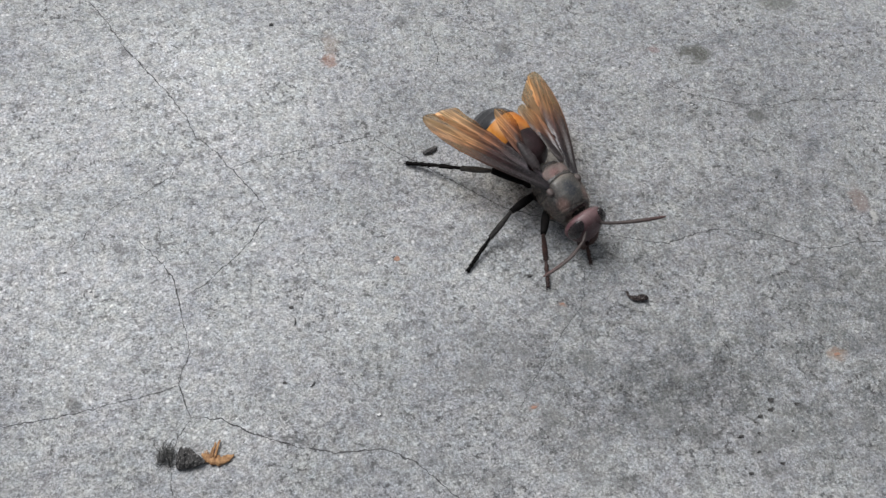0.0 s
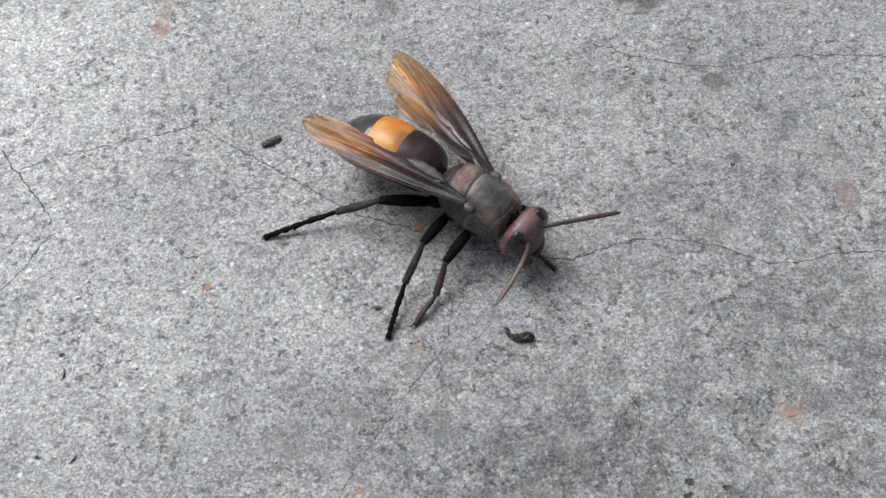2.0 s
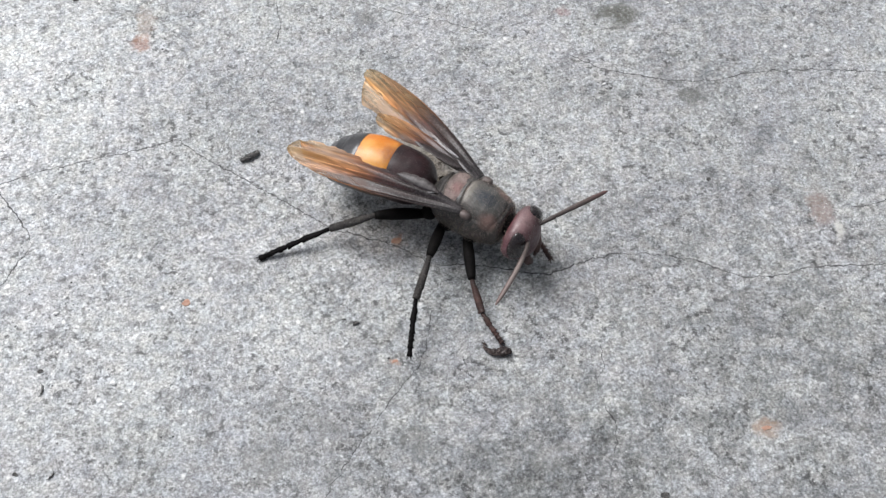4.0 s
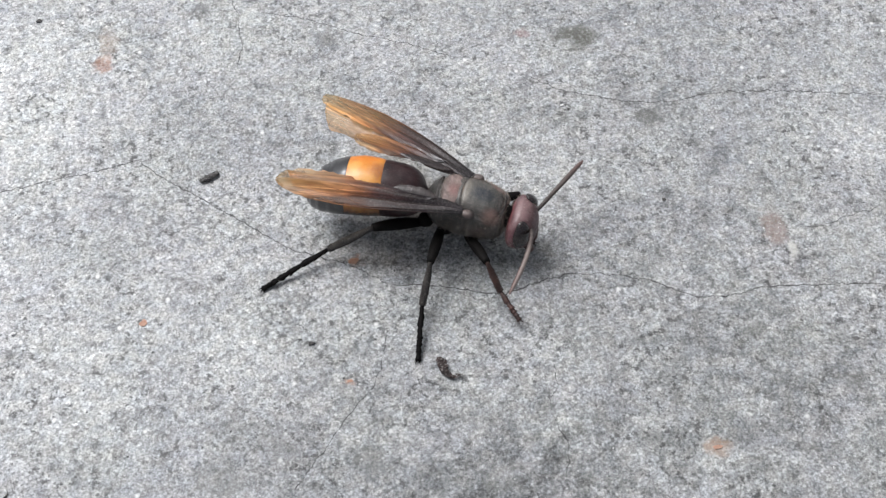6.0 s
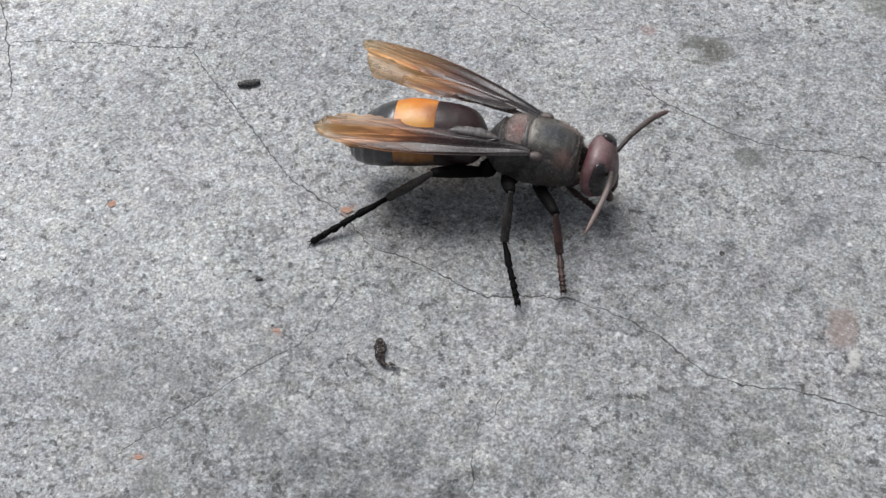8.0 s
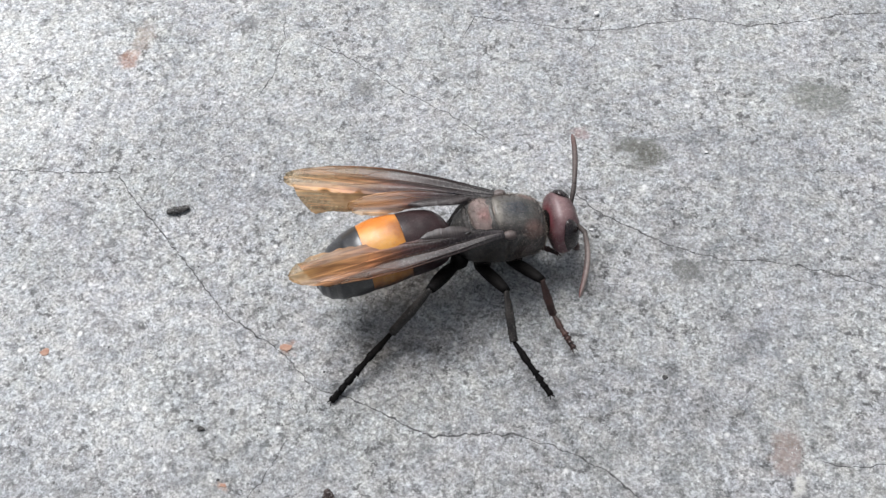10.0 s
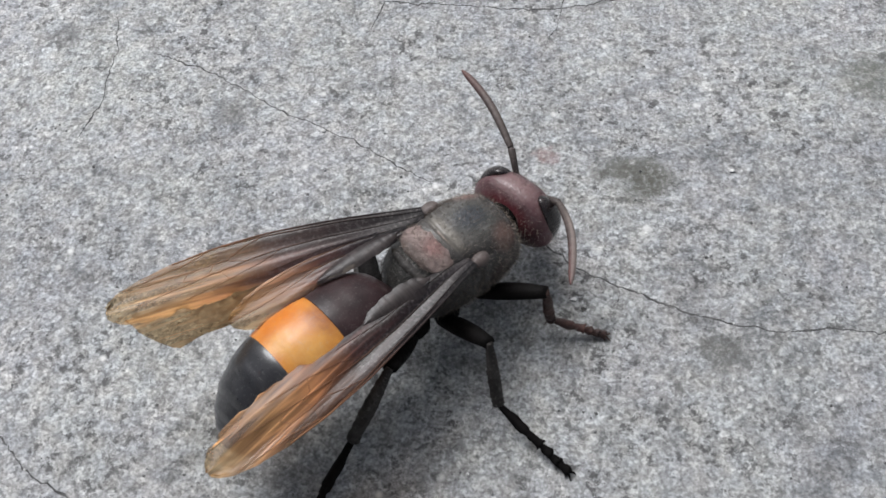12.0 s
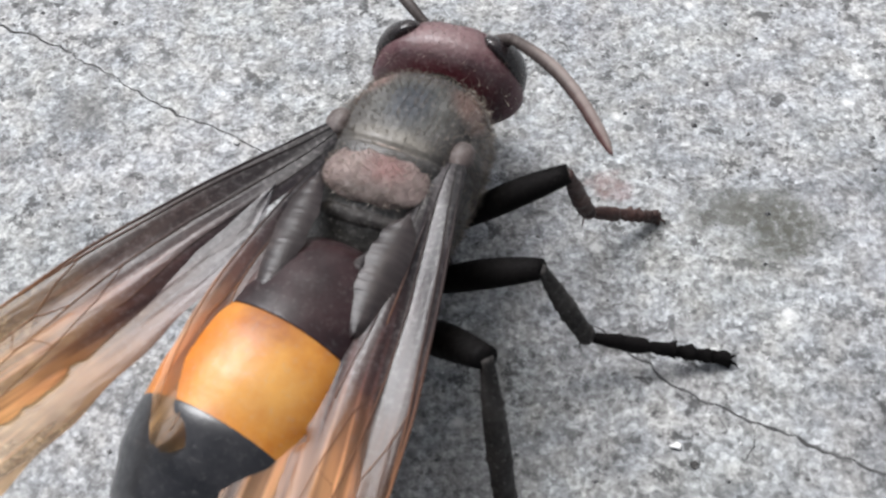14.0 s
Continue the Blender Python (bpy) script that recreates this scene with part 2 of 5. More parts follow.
# ---- mesh helpers ----
def finish(name, bm, material, parent=None, label="", smooth=True, scale=MM):
    if scale != 1:
        bmesh.ops.scale(bm, vec=(scale, scale, scale), verts=bm.verts)
    bmesh.ops.recalc_face_normals(bm, faces=bm.faces)
    for f in bm.faces:
        f.smooth = smooth
    me = bpy.data.meshes.new(name)
    bm.to_mesh(me)
    bm.free()
    for m in material if isinstance(material, (list, tuple)) else (material,):
        me.materials.append(m)
    ob = new(name, me)
    ob.parent = parent
    return tagged(ob, label)


def part(name, bm, material, parent, label=""):
    return finish(name, bm, material, parent, label)


def rings(bm, loops, close=True):
    """Skin a row of closed loops of points; caps both ends."""
    made = [[bm.verts.new(p) for p in loop] for loop in loops]
    n = len(made[0])
    for a, b in zip(made, made[1:]):
        for i in range(n):
            bm.faces.new((a[i], a[(i + 1) % n], b[(i + 1) % n], b[i]))
    if close:
        for loop in (made[0], made[-1]):
            c = bm.verts.new(sum((v.co for v in loop), Vector()) / n)
            for i in range(n):
                bm.faces.new((loop[i], loop[(i + 1) % n], c))
    return made


def tube(bm, points, radii, sides=8, flat=1.0):
    """A round stem through points, with a radius at each."""
    points = [Vector(p) for p in points]
    loops, side = [], None
    for i, p in enumerate(points):
        ahead = (points[min(i + 1, len(points) - 1)] - points[max(i - 1, 0)]).normalized()
        if side is None:
            side = ahead.cross((0, 0, 1))
            if side.length < 0.1:
                side = ahead.cross((0, 1, 0))
        side = (side - ahead * side.dot(ahead)).normalized()
        up = side.cross(ahead)
        r = radii[i] if isinstance(radii, (list, tuple)) else radii
        loops.append([p + r * (math.cos(a) * side + flat * math.sin(a) * up) for a in (2 * math.pi * k / sides for k in range(sides))])
    return rings(bm, loops)


def blob(bm, centre, size, seg=20, rows=12, wobble=0.0, freq=1.0, seed=0.0):
    """An uneven rounded lump."""
    loops = []
    for j in range(1, rows):
        th = math.pi * j / rows
        loop = []
        for i in range(seg):
            a = 2 * math.pi * i / seg
            d = Vector((math.sin(th) * math.cos(a), math.sin(th) * math.sin(a), math.cos(th)))
            k = 1 + wobble * noise.noise(d * freq + Vector((seed, seed * 1.7, 0)))
            loop.append(Vector(centre) + Vector((d.x * size[0], d.y * size[1], d.z * size[2])) * k)
        loops.append(loop)
    return rings(bm, loops)


def table(rows, x):
    """Straight-line reading of rows (x, value...), x rising."""
    for a, b in zip(rows, rows[1:]):
        if x <= b[0]:
            f = max(0.0, (x - a[0]) / (b[0] - a[0]))
            f = f * f * (3 - 2 * f) * 0.35 + f * 0.65
            return [u + (v - u) * f for u, v in zip(a[1:], b[1:])]
    return list(rows[-1][1:])


# ---- cracks in the concrete ----
def crack_dirt():
    k = Mat("crack_dirt")
    n = k.noise(1400, 4, 0.7)
    k.set(Base_Color=k.ramp(n, [(0.35, 0.032), (0.6, 0.085), (0.8, 0.19)]), Roughness=0.95)
    return k.m


CRACK_DIRT = crack_dirt()
def build_crack(depth, width, knots):
    """A dirt-filled crack: a thin wandering bead of uneven width pressed into the floor."""
    pts = []
    for (x0, y0), (x1, y1) in zip(knots, knots[1:]):
        n = max(3, int(math.hypot(x1 - x0, y1 - y0) / 0.28))
        pts += [(x0 + (x1 - x0) * i / n, y0 + (y1 - y0) * i / n) for i in range(n)]
    pts.append(knots[-1])
    bm, rows = bmesh.new(), []
    seed = knots[0][0] * 0.37
    for i, (x, y) in enumerate(pts):
        ax, ay = pts[min(i + 1, len(pts) - 1)]
        bx, by = pts[max(i - 1, 0)]
        s = Vector((-(ay - by), ax - bx)).normalized()
        w = 0.26 * noise.noise((x * 0.9, y * 0.9, seed)) + 0.16 * noise.noise((x * 2.6, y * 2.6, seed)) + 0.07 * noise.noise((x * 8, y * 8, seed))
        x, y = x + s.x * w, y + s.y * w
        r = 1.45 * width * (0.55 + 0.9 * max(-0.22, noise.noise((x * 1.1, y * 1.1, seed + 9)) + 0.6 * noise.noise((x * 4, y * 4, seed))))
        r *= min(1.0, 0.25 + 0.12 * i, 0.25 + 0.12 * (len(pts) - 1 - i)) * 0.5
        z = lie(x * MM, y * MM) / MM
        r *= 1.05 if depth == "fine" else 1.0
        rows.append([bm.verts.new((x + s.x * k * r, y + s.y * k * r, z + h)) for k, h in ((-1.25, -0.02), (-0.8, 0.022), (0, 0.012), (0.8, 0.022), (1.25, -0.02))])
    for a, b in zip(rows, rows[1:]):
        for k in range(4):
            bm.faces.new((a[k], a[k + 1], b[k + 1], b[k]))
    ob = finish("crack", bm, CRACK_DIRT, ground)
    return tagged(ob, "dark dirt-filled crack" if depth == "dark" else "faint hairline crack")


build_crack("dark", 0.16, [(-48.9, 37.6), (-46.5, 33.0), (-43.4, 25.8), (-39.6, 19.6), (-35.9, 12.3), (-34.7, 7.7), (-31.7, 3.9), (-30.2, 1.0), (-27.9, -2.8), (-26.2, -6.1), (-25.7, -8.0)])
build_crack("fine", 0.10, [(-25.7, -8.0), (-29.1, -12.7), (-32.6, -16.0), (-36.1, -18.8), (-38.9, -20.2)])
build_crack("dark", 0.13, [(-30.2, 1.0), (-23.9, 2.5), (-17.0, 3.0), (-11.7, 3.6), (-8.6, 4.1), (-5.4, 1.0), (-0.2, -3.6), (4.1, -7.5), (7.8, -10.9), (10.9, -12.8), (15.2, -14.8), (19.3, -18.2)])
build_crack("dark", 0.14, [(19.3, -18.2), (23.2, -18.8), (28.1, -20.4), (31.8, -21.5), (35.2, -20.8), (39.4, -20.1), (43.7, -20.8), (48.0, -22.3), (50.8, -24.2), (53.1, -25.5), (56.9, -26.0), (60.3, -25.5), (64.8, -25.9), (70.0, -26.6), (80.0, -28.5)])
build_crack("dark", 0.15, [(-44.3, -10.0), (-43.2, -11.6), (-41.5, -14.2), (-39.8, -17.8), (-39.6, -21.9), (-39.1, -26.0), (-39.0, -29.6), (-40.3, -31.9), (-40.7, -33.8), (-40.4, -36.1), (-39.5, -38.7)])
build_crack("dark", 0.17, [(-39.5, -38.7), (-35.6, -39.5), (-31.9, -42.4), (-27.1, -44.8), (-21.5, -46.7), (-15.6, -47.1), (-12.3, -49.2), (-9.3, -52.9), (-7.6, -55.3), (-3.0, -62.0)])
build_crack("dark", 0.14, [(-40.7, -33.8), (-44.6, -34.6), (-49.3, -35.1), (-55.0, -35.8), (-59.2, -36.1), (-63.4, -36.0), (-72.0, -37.5)])
build_crack("fine", 0.09, [(-36.3, 4.2), (-39.1, 0.3), (-43.3, -2.2), (-46.6, -3.2), (-49.5, -5.3), (-51.6, -8.5), (-53.6, -10.1)])
build_crack("fine", 0.10, [(-39.5, -38.7), (-41.3, -40.8), (-42.9, -44.5), (-42.9, -49.1), (-44.0, -56.0)])
build_crack("fine", 0.09, [(18.2, -23.8), (17.0, -27.8), (15.7, -30.4), (12.2, -33.8), (8.8, -37.7), (6.4, -40.4), (3.0, -45.0)])
build_crack("fine", 0.12, [(26.2, 27.9), (27.0, 31.5), (32.4, 31.4), (36.5, 30.9), (41.1, 31.0), (45.6, 32.0), (47.5, 32.8), (52.0, 34.2), (58.5, 33.8), (64.9, 35.3), (68.1, 36.6), (75.1, 38.0), (85.0, 40.0)])
build_crack("fine", 0.08, [(42.1, 33.9), (41.3, 29.1), (40.5, 26.9)])
build_crack("fine", 0.09, [(-3.0, 34.7), (-0.7, 34.0), (0.6, 33.1)])
build_crack("fine", 0.10, [(8.3, 25.3), (13.4, 23.6), (17.2, 21.4), (20.9, 19.2), (26.4, 16.9), (29.9, 14.8), (33.0, 13.0)])
build_crack("dark", 0.12, [(40.5, 9.0), (42.6, 7.2), (45.0, 5.8), (47.5, 4.7), (51.1, 3.3), (54.0, 2.5), (57.5, 1.8), (61.5, 2.4), (64.8, 2.1), (69.3, 1.7), (73.7, 0.8), (84.0, -1.5)])
build_crack("fine", 0.10, [(4.2, 29.8), (5.3, 25.5), (5.4, 19.6), (4.2, 15.8)])
build_crack("fine", 0.07, [(-3.7, 1.3), (-2.2, 4.4), (-1.4, 6.3)])
build_crack("fine", 0.07, [(47.2, 4.8), (46.9, 3.8), (46.5, 2.9)])
build_crack("fine", 0.09, [(67.4, -18.5), (70.1, -18.8), (73.8, -17.8), (78.0, -17.2)])
build_crack("fine", 0.08, [(35.6, -30.5), (35.3, -33.8), (33.8, -35.5)])
build_crack("fine", 0.09, [(34.0, -36.6), (35.1, -40.3), (34.6, -42.4), (33.2, -46.0)])
build_crack("fine", 0.06, [(48.4, -23.2), (48.9, -24.4), (49.6, -25.9)])


# ---- litter on the floor ----
def litter_material(name, dark, light, scale=900, rough=0.9):
    k = Mat(name)
    n = k.noise(scale, 4, 0.65)
    tone = k.ramp(n, [(0.3, dark), (0.7, light)])
    if max(dark) < 0.02:
        # grey dust caught in the folds
        tone = k.mix(k.ramp(k.noise(3600, 3, 0.7), [(0.55, 0.0), (0.66, 0.6)]), tone, (0.30, 0.29, 0.28))
    k.set(Base_Color=tone, Roughness=rough)
    return k.bump(k.noise(scale * 2.5, 3), 0.5, 0.0001).m


BLACK_BIT = litter_material("charred_bit", (0.010, 0.010, 0.010), (0.11, 0.105, 0.10), 1800)
BROWN_BIT = litter_material("brown_husk", (0.007, 0.006, 0.006), (0.055, 0.036, 0.032), 1800)
TAN_BIT = litter_material("tan_husk", (0.13, 0.055, 0.022), (0.56, 0.33, 0.16), 1300)
BRICK_BIT = litter_material("brick_crumb", (0.30, 0.16, 0.11), (0.44, 0.29, 0.22), 1500)
GREEN_BIT = litter_material("dry_leaf_chip", (0.16, 0.15, 0.06), (0.40, 0.36, 0.18))
WHITE_BIT = litter_material("white_grit", (0.55, 0.55, 0.54), (0.85, 0.85, 0.84), 2000, 0.5)


def on_floor(ob, x, y, turn=0.0, lift=0.0):
    ob.matrix_basis = pose(x * MM, y * MM, lie(x * MM, y * MM) + lift * MM, 0, 0, turn)
    return ob


def build_bud(x, y, turn, length, width, material, label, category, name="dry_bud"):
    """A wrinkled elongated bud with a notched end."""
    bm = bmesh.new()
    loops = []
    for i in range(22):
        u = i / 21
        r = width / 2 * math.sin(math.pi * (0.06 + 0.86 * u)) ** 0.55 * (1 + 0.3 * noise.noise((u * 19, x, 5)))
        loops.append([((u - 0.5) * length, r * math.cos(a) * (1 + 0.45 * noise.noise((u * 6, a, x))), width * 0.36 + 0.75 * r * math.sin(a) * (1 + 0.5 * noise.noise((u * 7, a * 1.5, y)))) for a in (2 * math.pi * k / 12 for k in range(12))])
    rings(bm, loops)
    return tagged(on_floor(finish(name, bm, material), x, y, turn), label, category)


def build_curl(x, y, turn, span, thick, material, label, category, name, bend=150):
    """A curved scrap, thick in the middle and frayed at the ends."""
    bm = bmesh.new()
    pts, rad = [], []
    for i in range(15):
        u = i / 14
        a = radians(bend) * (u - 0.5)
        pts.append((span * 0.5 * math.sin(a), -span * 0.32 * math.cos(a) + 0.1 * noise.noise((u * 5, x, 1)), thick * 0.42 + 0.12 * abs(noise.noise((u * 4, y, 2)))))
        rad.append(thick * 0.5 * (0.35 + 0.65 * math.sin(math.pi * u) ** 0.6) * (1 + 0.35 * noise.noise((u * 9, x, y))))
    tube(bm, pts, rad, 8, 0.75)
    for s in (0, -1):
        p = Vector(pts[s])
        tube(bm, [p, p + Vector((0.25 if s else -0.3, 0.28, 0.03))], [thick * 0.16, thick * 0.04], 5)
    return tagged(on_floor(finish(name, bm, material), x, y, turn), label, category)


def build_crumb(x, y, size, material, label, category, name, flat=0.45, turn=0.0):
    """A broken angular crumb."""
    bm = bmesh.new()
    rnd = random.Random(int(x * 31 + y * 17))
    for _ in range(16):
        d = Vector((rnd.gauss(0, 1), rnd.gauss(0, 1), rnd.gauss(0, 1))).normalized()
        bm.verts.new((d.x * size * 0.5 * rnd.uniform(0.8, 1.15), d.y * size * rnd.uniform(0.2, 0.42), (d.z * 0.5 + 0.42) * size * flat))
    bmesh.ops.convex_hull(bm, input=bm.verts)
    loose = [v for v in bm.verts if not v.link_faces]
    bmesh.ops.delete(bm, geom=loose, context="VERTS")
    return tagged(on_floor(finish(name, bm, material, smooth=False), x, y, turn), label, category)


build_bud(0, 0, 22, 2.5, 0.85, BLACK_BIT, "small shrivelled black bud lying on the concrete", "plant bud")


def build_scrap(x, y, turn):
    """A curled scrap: a blunt crumpled end with an upturned lip, tapering to a frayed tail."""
    bm, loops = bmesh.new(), []
    for i in range(25):
        u = i / 24
        a = radians(-78 + 140 * u)
        mid = Vector((1.5 * math.sin(a), -1.0 * math.cos(a) + 0.35, 0.34))
        r = 0.56 * (0.13 + 0.84 * min(1.0, u / 0.72) ** 0.9) * min(1.0, ((1.0 - u) / 0.07 + 0.25) ** 0.5)
        out = Vector((math.sin(a), -math.cos(a), 0))
        loop = []
        for k in range(14):
            b = 2 * math.pi * k / 14
            f = 1 + 0.55 * noise.noise((u * 9, 1.4 * math.cos(b), 1.4 * math.sin(b))) + 0.35 * noise.noise((u * 24, 3 * math.cos(b), 3 * math.sin(b)))
            loop.append(mid + r * f * (math.cos(b) * out + 0.72 * math.sin(b) * Vector((0, 0, 1))))
        loops.append(loop)
    rings(bm, loops)
    rnd = random.Random(12)
    for i in range(7):
        p = Vector((-1.35 + 0.25 * rnd.random(), 0.1 + 0.2 * rnd.random(), 0.3))
        q = p + Vector((rnd.uniform(-0.5, -0.05), rnd.uniform(0.15, 0.6), rnd.uniform(-0.2, 0.1)))
        tube(bm, [p, (p + q) / 2 + Vector((0, 0.05, 0.05)), q], [0.07, 0.05, 0.02], 5)
    return tagged(on_floor(finish("husk_scrap", bm, BROWN_BIT, smooth=False), x, y, turn), "curled dark brown scrap of husk on the concrete", "husk scrap")


DEBRIS = build_scrap(24.4, -29.6, -12)


def build_lump(x, y, turn):
    """A charred wedge, blunt at one end and pointed at the other, with a cracked crust."""
    bm, loops = bmesh.new(), []
    for i in range(22):
        u = i / 21
        r = 1.3 * min(1.0, (u / 0.06 + 0.15) ** 0.5) * (1 - 0.82 * max(0.0, u - 0.35) ** 1.2 / 0.6)
        loop = []
        for a in (2 * math.pi * k / 24 for k in range(24)):
            k = 1 + 0.22 * noise.noise((u * 5, 1.5 * math.cos(a), 1.5 * math.sin(a))) + 0.34 * noise.noise((u * 17, 5 * math.cos(a), 5 * math.sin(a)))
            loop.append(((u - 0.45) * 3.6, r * k * math.cos(a), 0.55 + 0.7 * r * k * math.sin(a)))
        loops.append(loop)
    rings(bm, loops)
    return tagged(on_floor(finish("charred_lump", bm, BLACK_BIT, smooth=False), x, y, turn), "rough black charred lump on the concrete", "debris")


def build_tuft(x, y):
    """A loose tuft of dark lint."""
    bm, rnd = bmesh.new(), random.Random(8)
    for _ in range(260):
        p = Vector((rnd.gauss(0, 0.55), rnd.gauss(0, 0.75), abs(rnd.gauss(0.2, 0.2))))
        d = Vector((rnd.gauss(0, 0.25), rnd.gauss(0, 0.45), rnd.gauss(0, 0.2)))
        q = p + d * 0.5
        e = p + d + Vector((rnd.gauss(0, 0.2), rnd.gauss(0, 0.2), 0))
        e.z, q.z = max(0.03, e.z), max(0.05, q.z)
        tube(bm, [p, q, e], [0.035, 0.05, 0.025], 4)
    return tagged(on_floor(finish("lint_tuft", bm, LINT), x, y), "loose tuft of dark grey lint beside a charred lump", "lint")


def build_husk(x, y, turn):
    """A boat-shaped dry husk with an upright stalk and frayed fibres."""
    bm = bmesh.new()
    arc = [(-2.1 + 4.1 * i / 16, -0.75 + 0.30 * ((i - 7) / 4.5) ** 2, 0.26) for i in range(17)]
    tube(bm, arc, [0.10 + 0.58 * math.sin(math.pi * i / 16) ** 0.7 * (1 + 0.5 * noise.noise((i * 0.7, 1, 2))) for i in range(17)], 12, 0.45)
    for v in bm.verts:
        v.co += 0.16 * noise.noise_vector(v.co * 2.6)
        v.co.z = max(0.02, v.co.z)
    husk = tagged(on_floor(finish("husk", bm, TAN_BIT), x, y, turn), "torn tan husk with a stalk on the concrete", "husk")
    for s, lean, tall in ((-0.30, 0.10, 2.6), (-0.62, -0.06, 2.2)):
        bm = bmesh.new()
        tube(bm, [(s, -0.5, 0.45), (s + lean * 0.4, 0.1, 0.52), (s + lean * 0.2, tall * 0.45, 0.46), (s + lean, tall - 0.5, 0.25)], [0.21, 0.17, 0.15, 0.12], 8, 0.6)
        part("stalk", bm, TAN_BIT, husk)
    rnd = random.Random(4)
    for s in (-1.55, -1.35, -1.15, -0.95, -0.8, 0.1, 0.4, 0.7, 0.95, 1.2, 1.5):
        bm = bmesh.new()
        tall = rnd.uniform(0.8, 1.8) if s < 0 else rnd.uniform(0.3, 0.95)
        side = rnd.uniform(-0.35, 0.2) if s < 0 else rnd.uniform(0.0, 0.5)
        tube(bm, [(s, -0.6, 0.35), (s + side * 0.3, -0.6 + tall * 0.6, 0.36), (s + side, -0.5 + tall, 0.10)], [0.12, 0.09, 0.03], 5, 0.4)
        part("fibre", bm, TAN_BIT, husk)
    return husk


LINT = litter_material("dark_lint", (0.05, 0.05, 0.048), (0.16, 0.16, 0.155), 2500)
build_lump(-40.4, -44.7, -19)
build_tuft(-43.3, -43.6)
build_husk(-36.8, -44.6, -19)
for x, y, size in ((15.6, -14.3, 1.3), (-8.6, -18.4, 1.25), (50.4, -43.3, 1.1), (13.3, -29.4, 0.7), (5.3, -44.5, 0.9)):
    tagged(build_crumb(x, y, size, BRICK_BIT, "flat orange crumb of brick on the concrete", "brick crumb", "brick_crumb", 0.13), group="brick crumbs")
for x, y, size in ((37.7, -50., 1.25), (35.9, -50.8, 1.2), (34.9, -51.5, 0.6), (32.2, -53.2, 1.3), (38.2, -48.6, 1.3), (41.7, -49.8, 1.0), (34.9, -53.1, 0.7), (39.7, -53.6, 0.6), (33.9, -55.7, 0.8), (36.6, -57.8, 1.0), (31.8, -58.5, 1.0), (-27.0, -35.6, 0.9), (-20.5, 28.8, 1.2), (9.8, -24.2, 1.2), (52.8, -12.1, 0.8), (44.6, 2.9, 0.55), (-24.6, -24.2, 0.9), (8.5, -23.5, 0.5)):
    tagged(build_crumb(x, y, size * 0.85, BLACK_BIT, "black angular crumb on the concrete", "crumb", "black_crumb", 0.28), group="black crumbs")
for x, y, turn, span in ((-25.0, -26.4, 80, 2.2), (-23.7, -36.1, 50, 1.6)):
    tagged(build_curl(x, y, turn, span, 0.22, BLACK_BIT, "thin dark bent twig fibre on the concrete", "twig", "twig", 60), group="twigs")
build_curl(78.7, 31.2, 15, 3.0, 0.78, GREEN_BIT, "dry yellow-green leaf chip on the concrete", "leaf chip", "leaf_chip", 50)
for x, y, size in ((-54.7, -13.9, 0.8), (-51.3, -17.6, 0.6), (-34.5, -15.2, 0.7), (-57.8, 16.8, 0.6), (-55.5, -1.2, 0.6), (-15.5, -42.2, 0.7), (-35.6, -48.1, 0.6), (41.0, 33.5, 0.9), (-25.5, -3.7, 0.7), (-22.9, -17.5, 0.7), (43.9, 3.6, 0.5), (24.0, 17.7, 0.5), (-16.8, -27.0, 0.8), (-49.5, -3.0, 0.5), (54.9, 15.2, 0.45)):
    tagged(build_crumb(x, y, size, WHITE_BIT, "tiny white grain of grit on the concrete", "grit", "white_grit", 0.5), group="white grit")


def build_sand():
    """Loose sand over the floor near the hornet."""
    bm = bmesh.new()
    rnd = random.Random(5)
    for _ in range(2600):
        x, y = rnd.uniform(-66, 86), rnd.uniform(-66, 42)
        s = rnd.uniform(0.07, 0.2)
        z = lie(x * MM, y * MM) / MM
        c = bm.verts.new((x, y, z + s * 0.8))
        a = rnd.uniform(0, 6)
        base = [bm.verts.new((x + s * math.cos(a + k * 1.571) * rnd.uniform(0.7, 1.2), y + s * math.sin(a + k * 1.571) * rnd.uniform(0.7, 1.2), z - 0.02)) for k in range(4)]
        for k in range(4):
            bm.faces.new((base[k], base[(k + 1) % 4], c))
    k = Mat("loose_sand")
    isl = k.t.nodes.new("ShaderNodeNewGeometry").outputs["Random Per Island"]
    k.set(Base_Color=k.ramp(isl, [(0.0, 0.07), (0.35, 0.20), (0.7, 0.40), (1.0, 0.62)]), Roughness=0.8)
    return tagged(finish("sand", bm, k.m, smooth=False), "loose grains of grey sand on the concrete", "sand", kind="stuff")


build_sand()


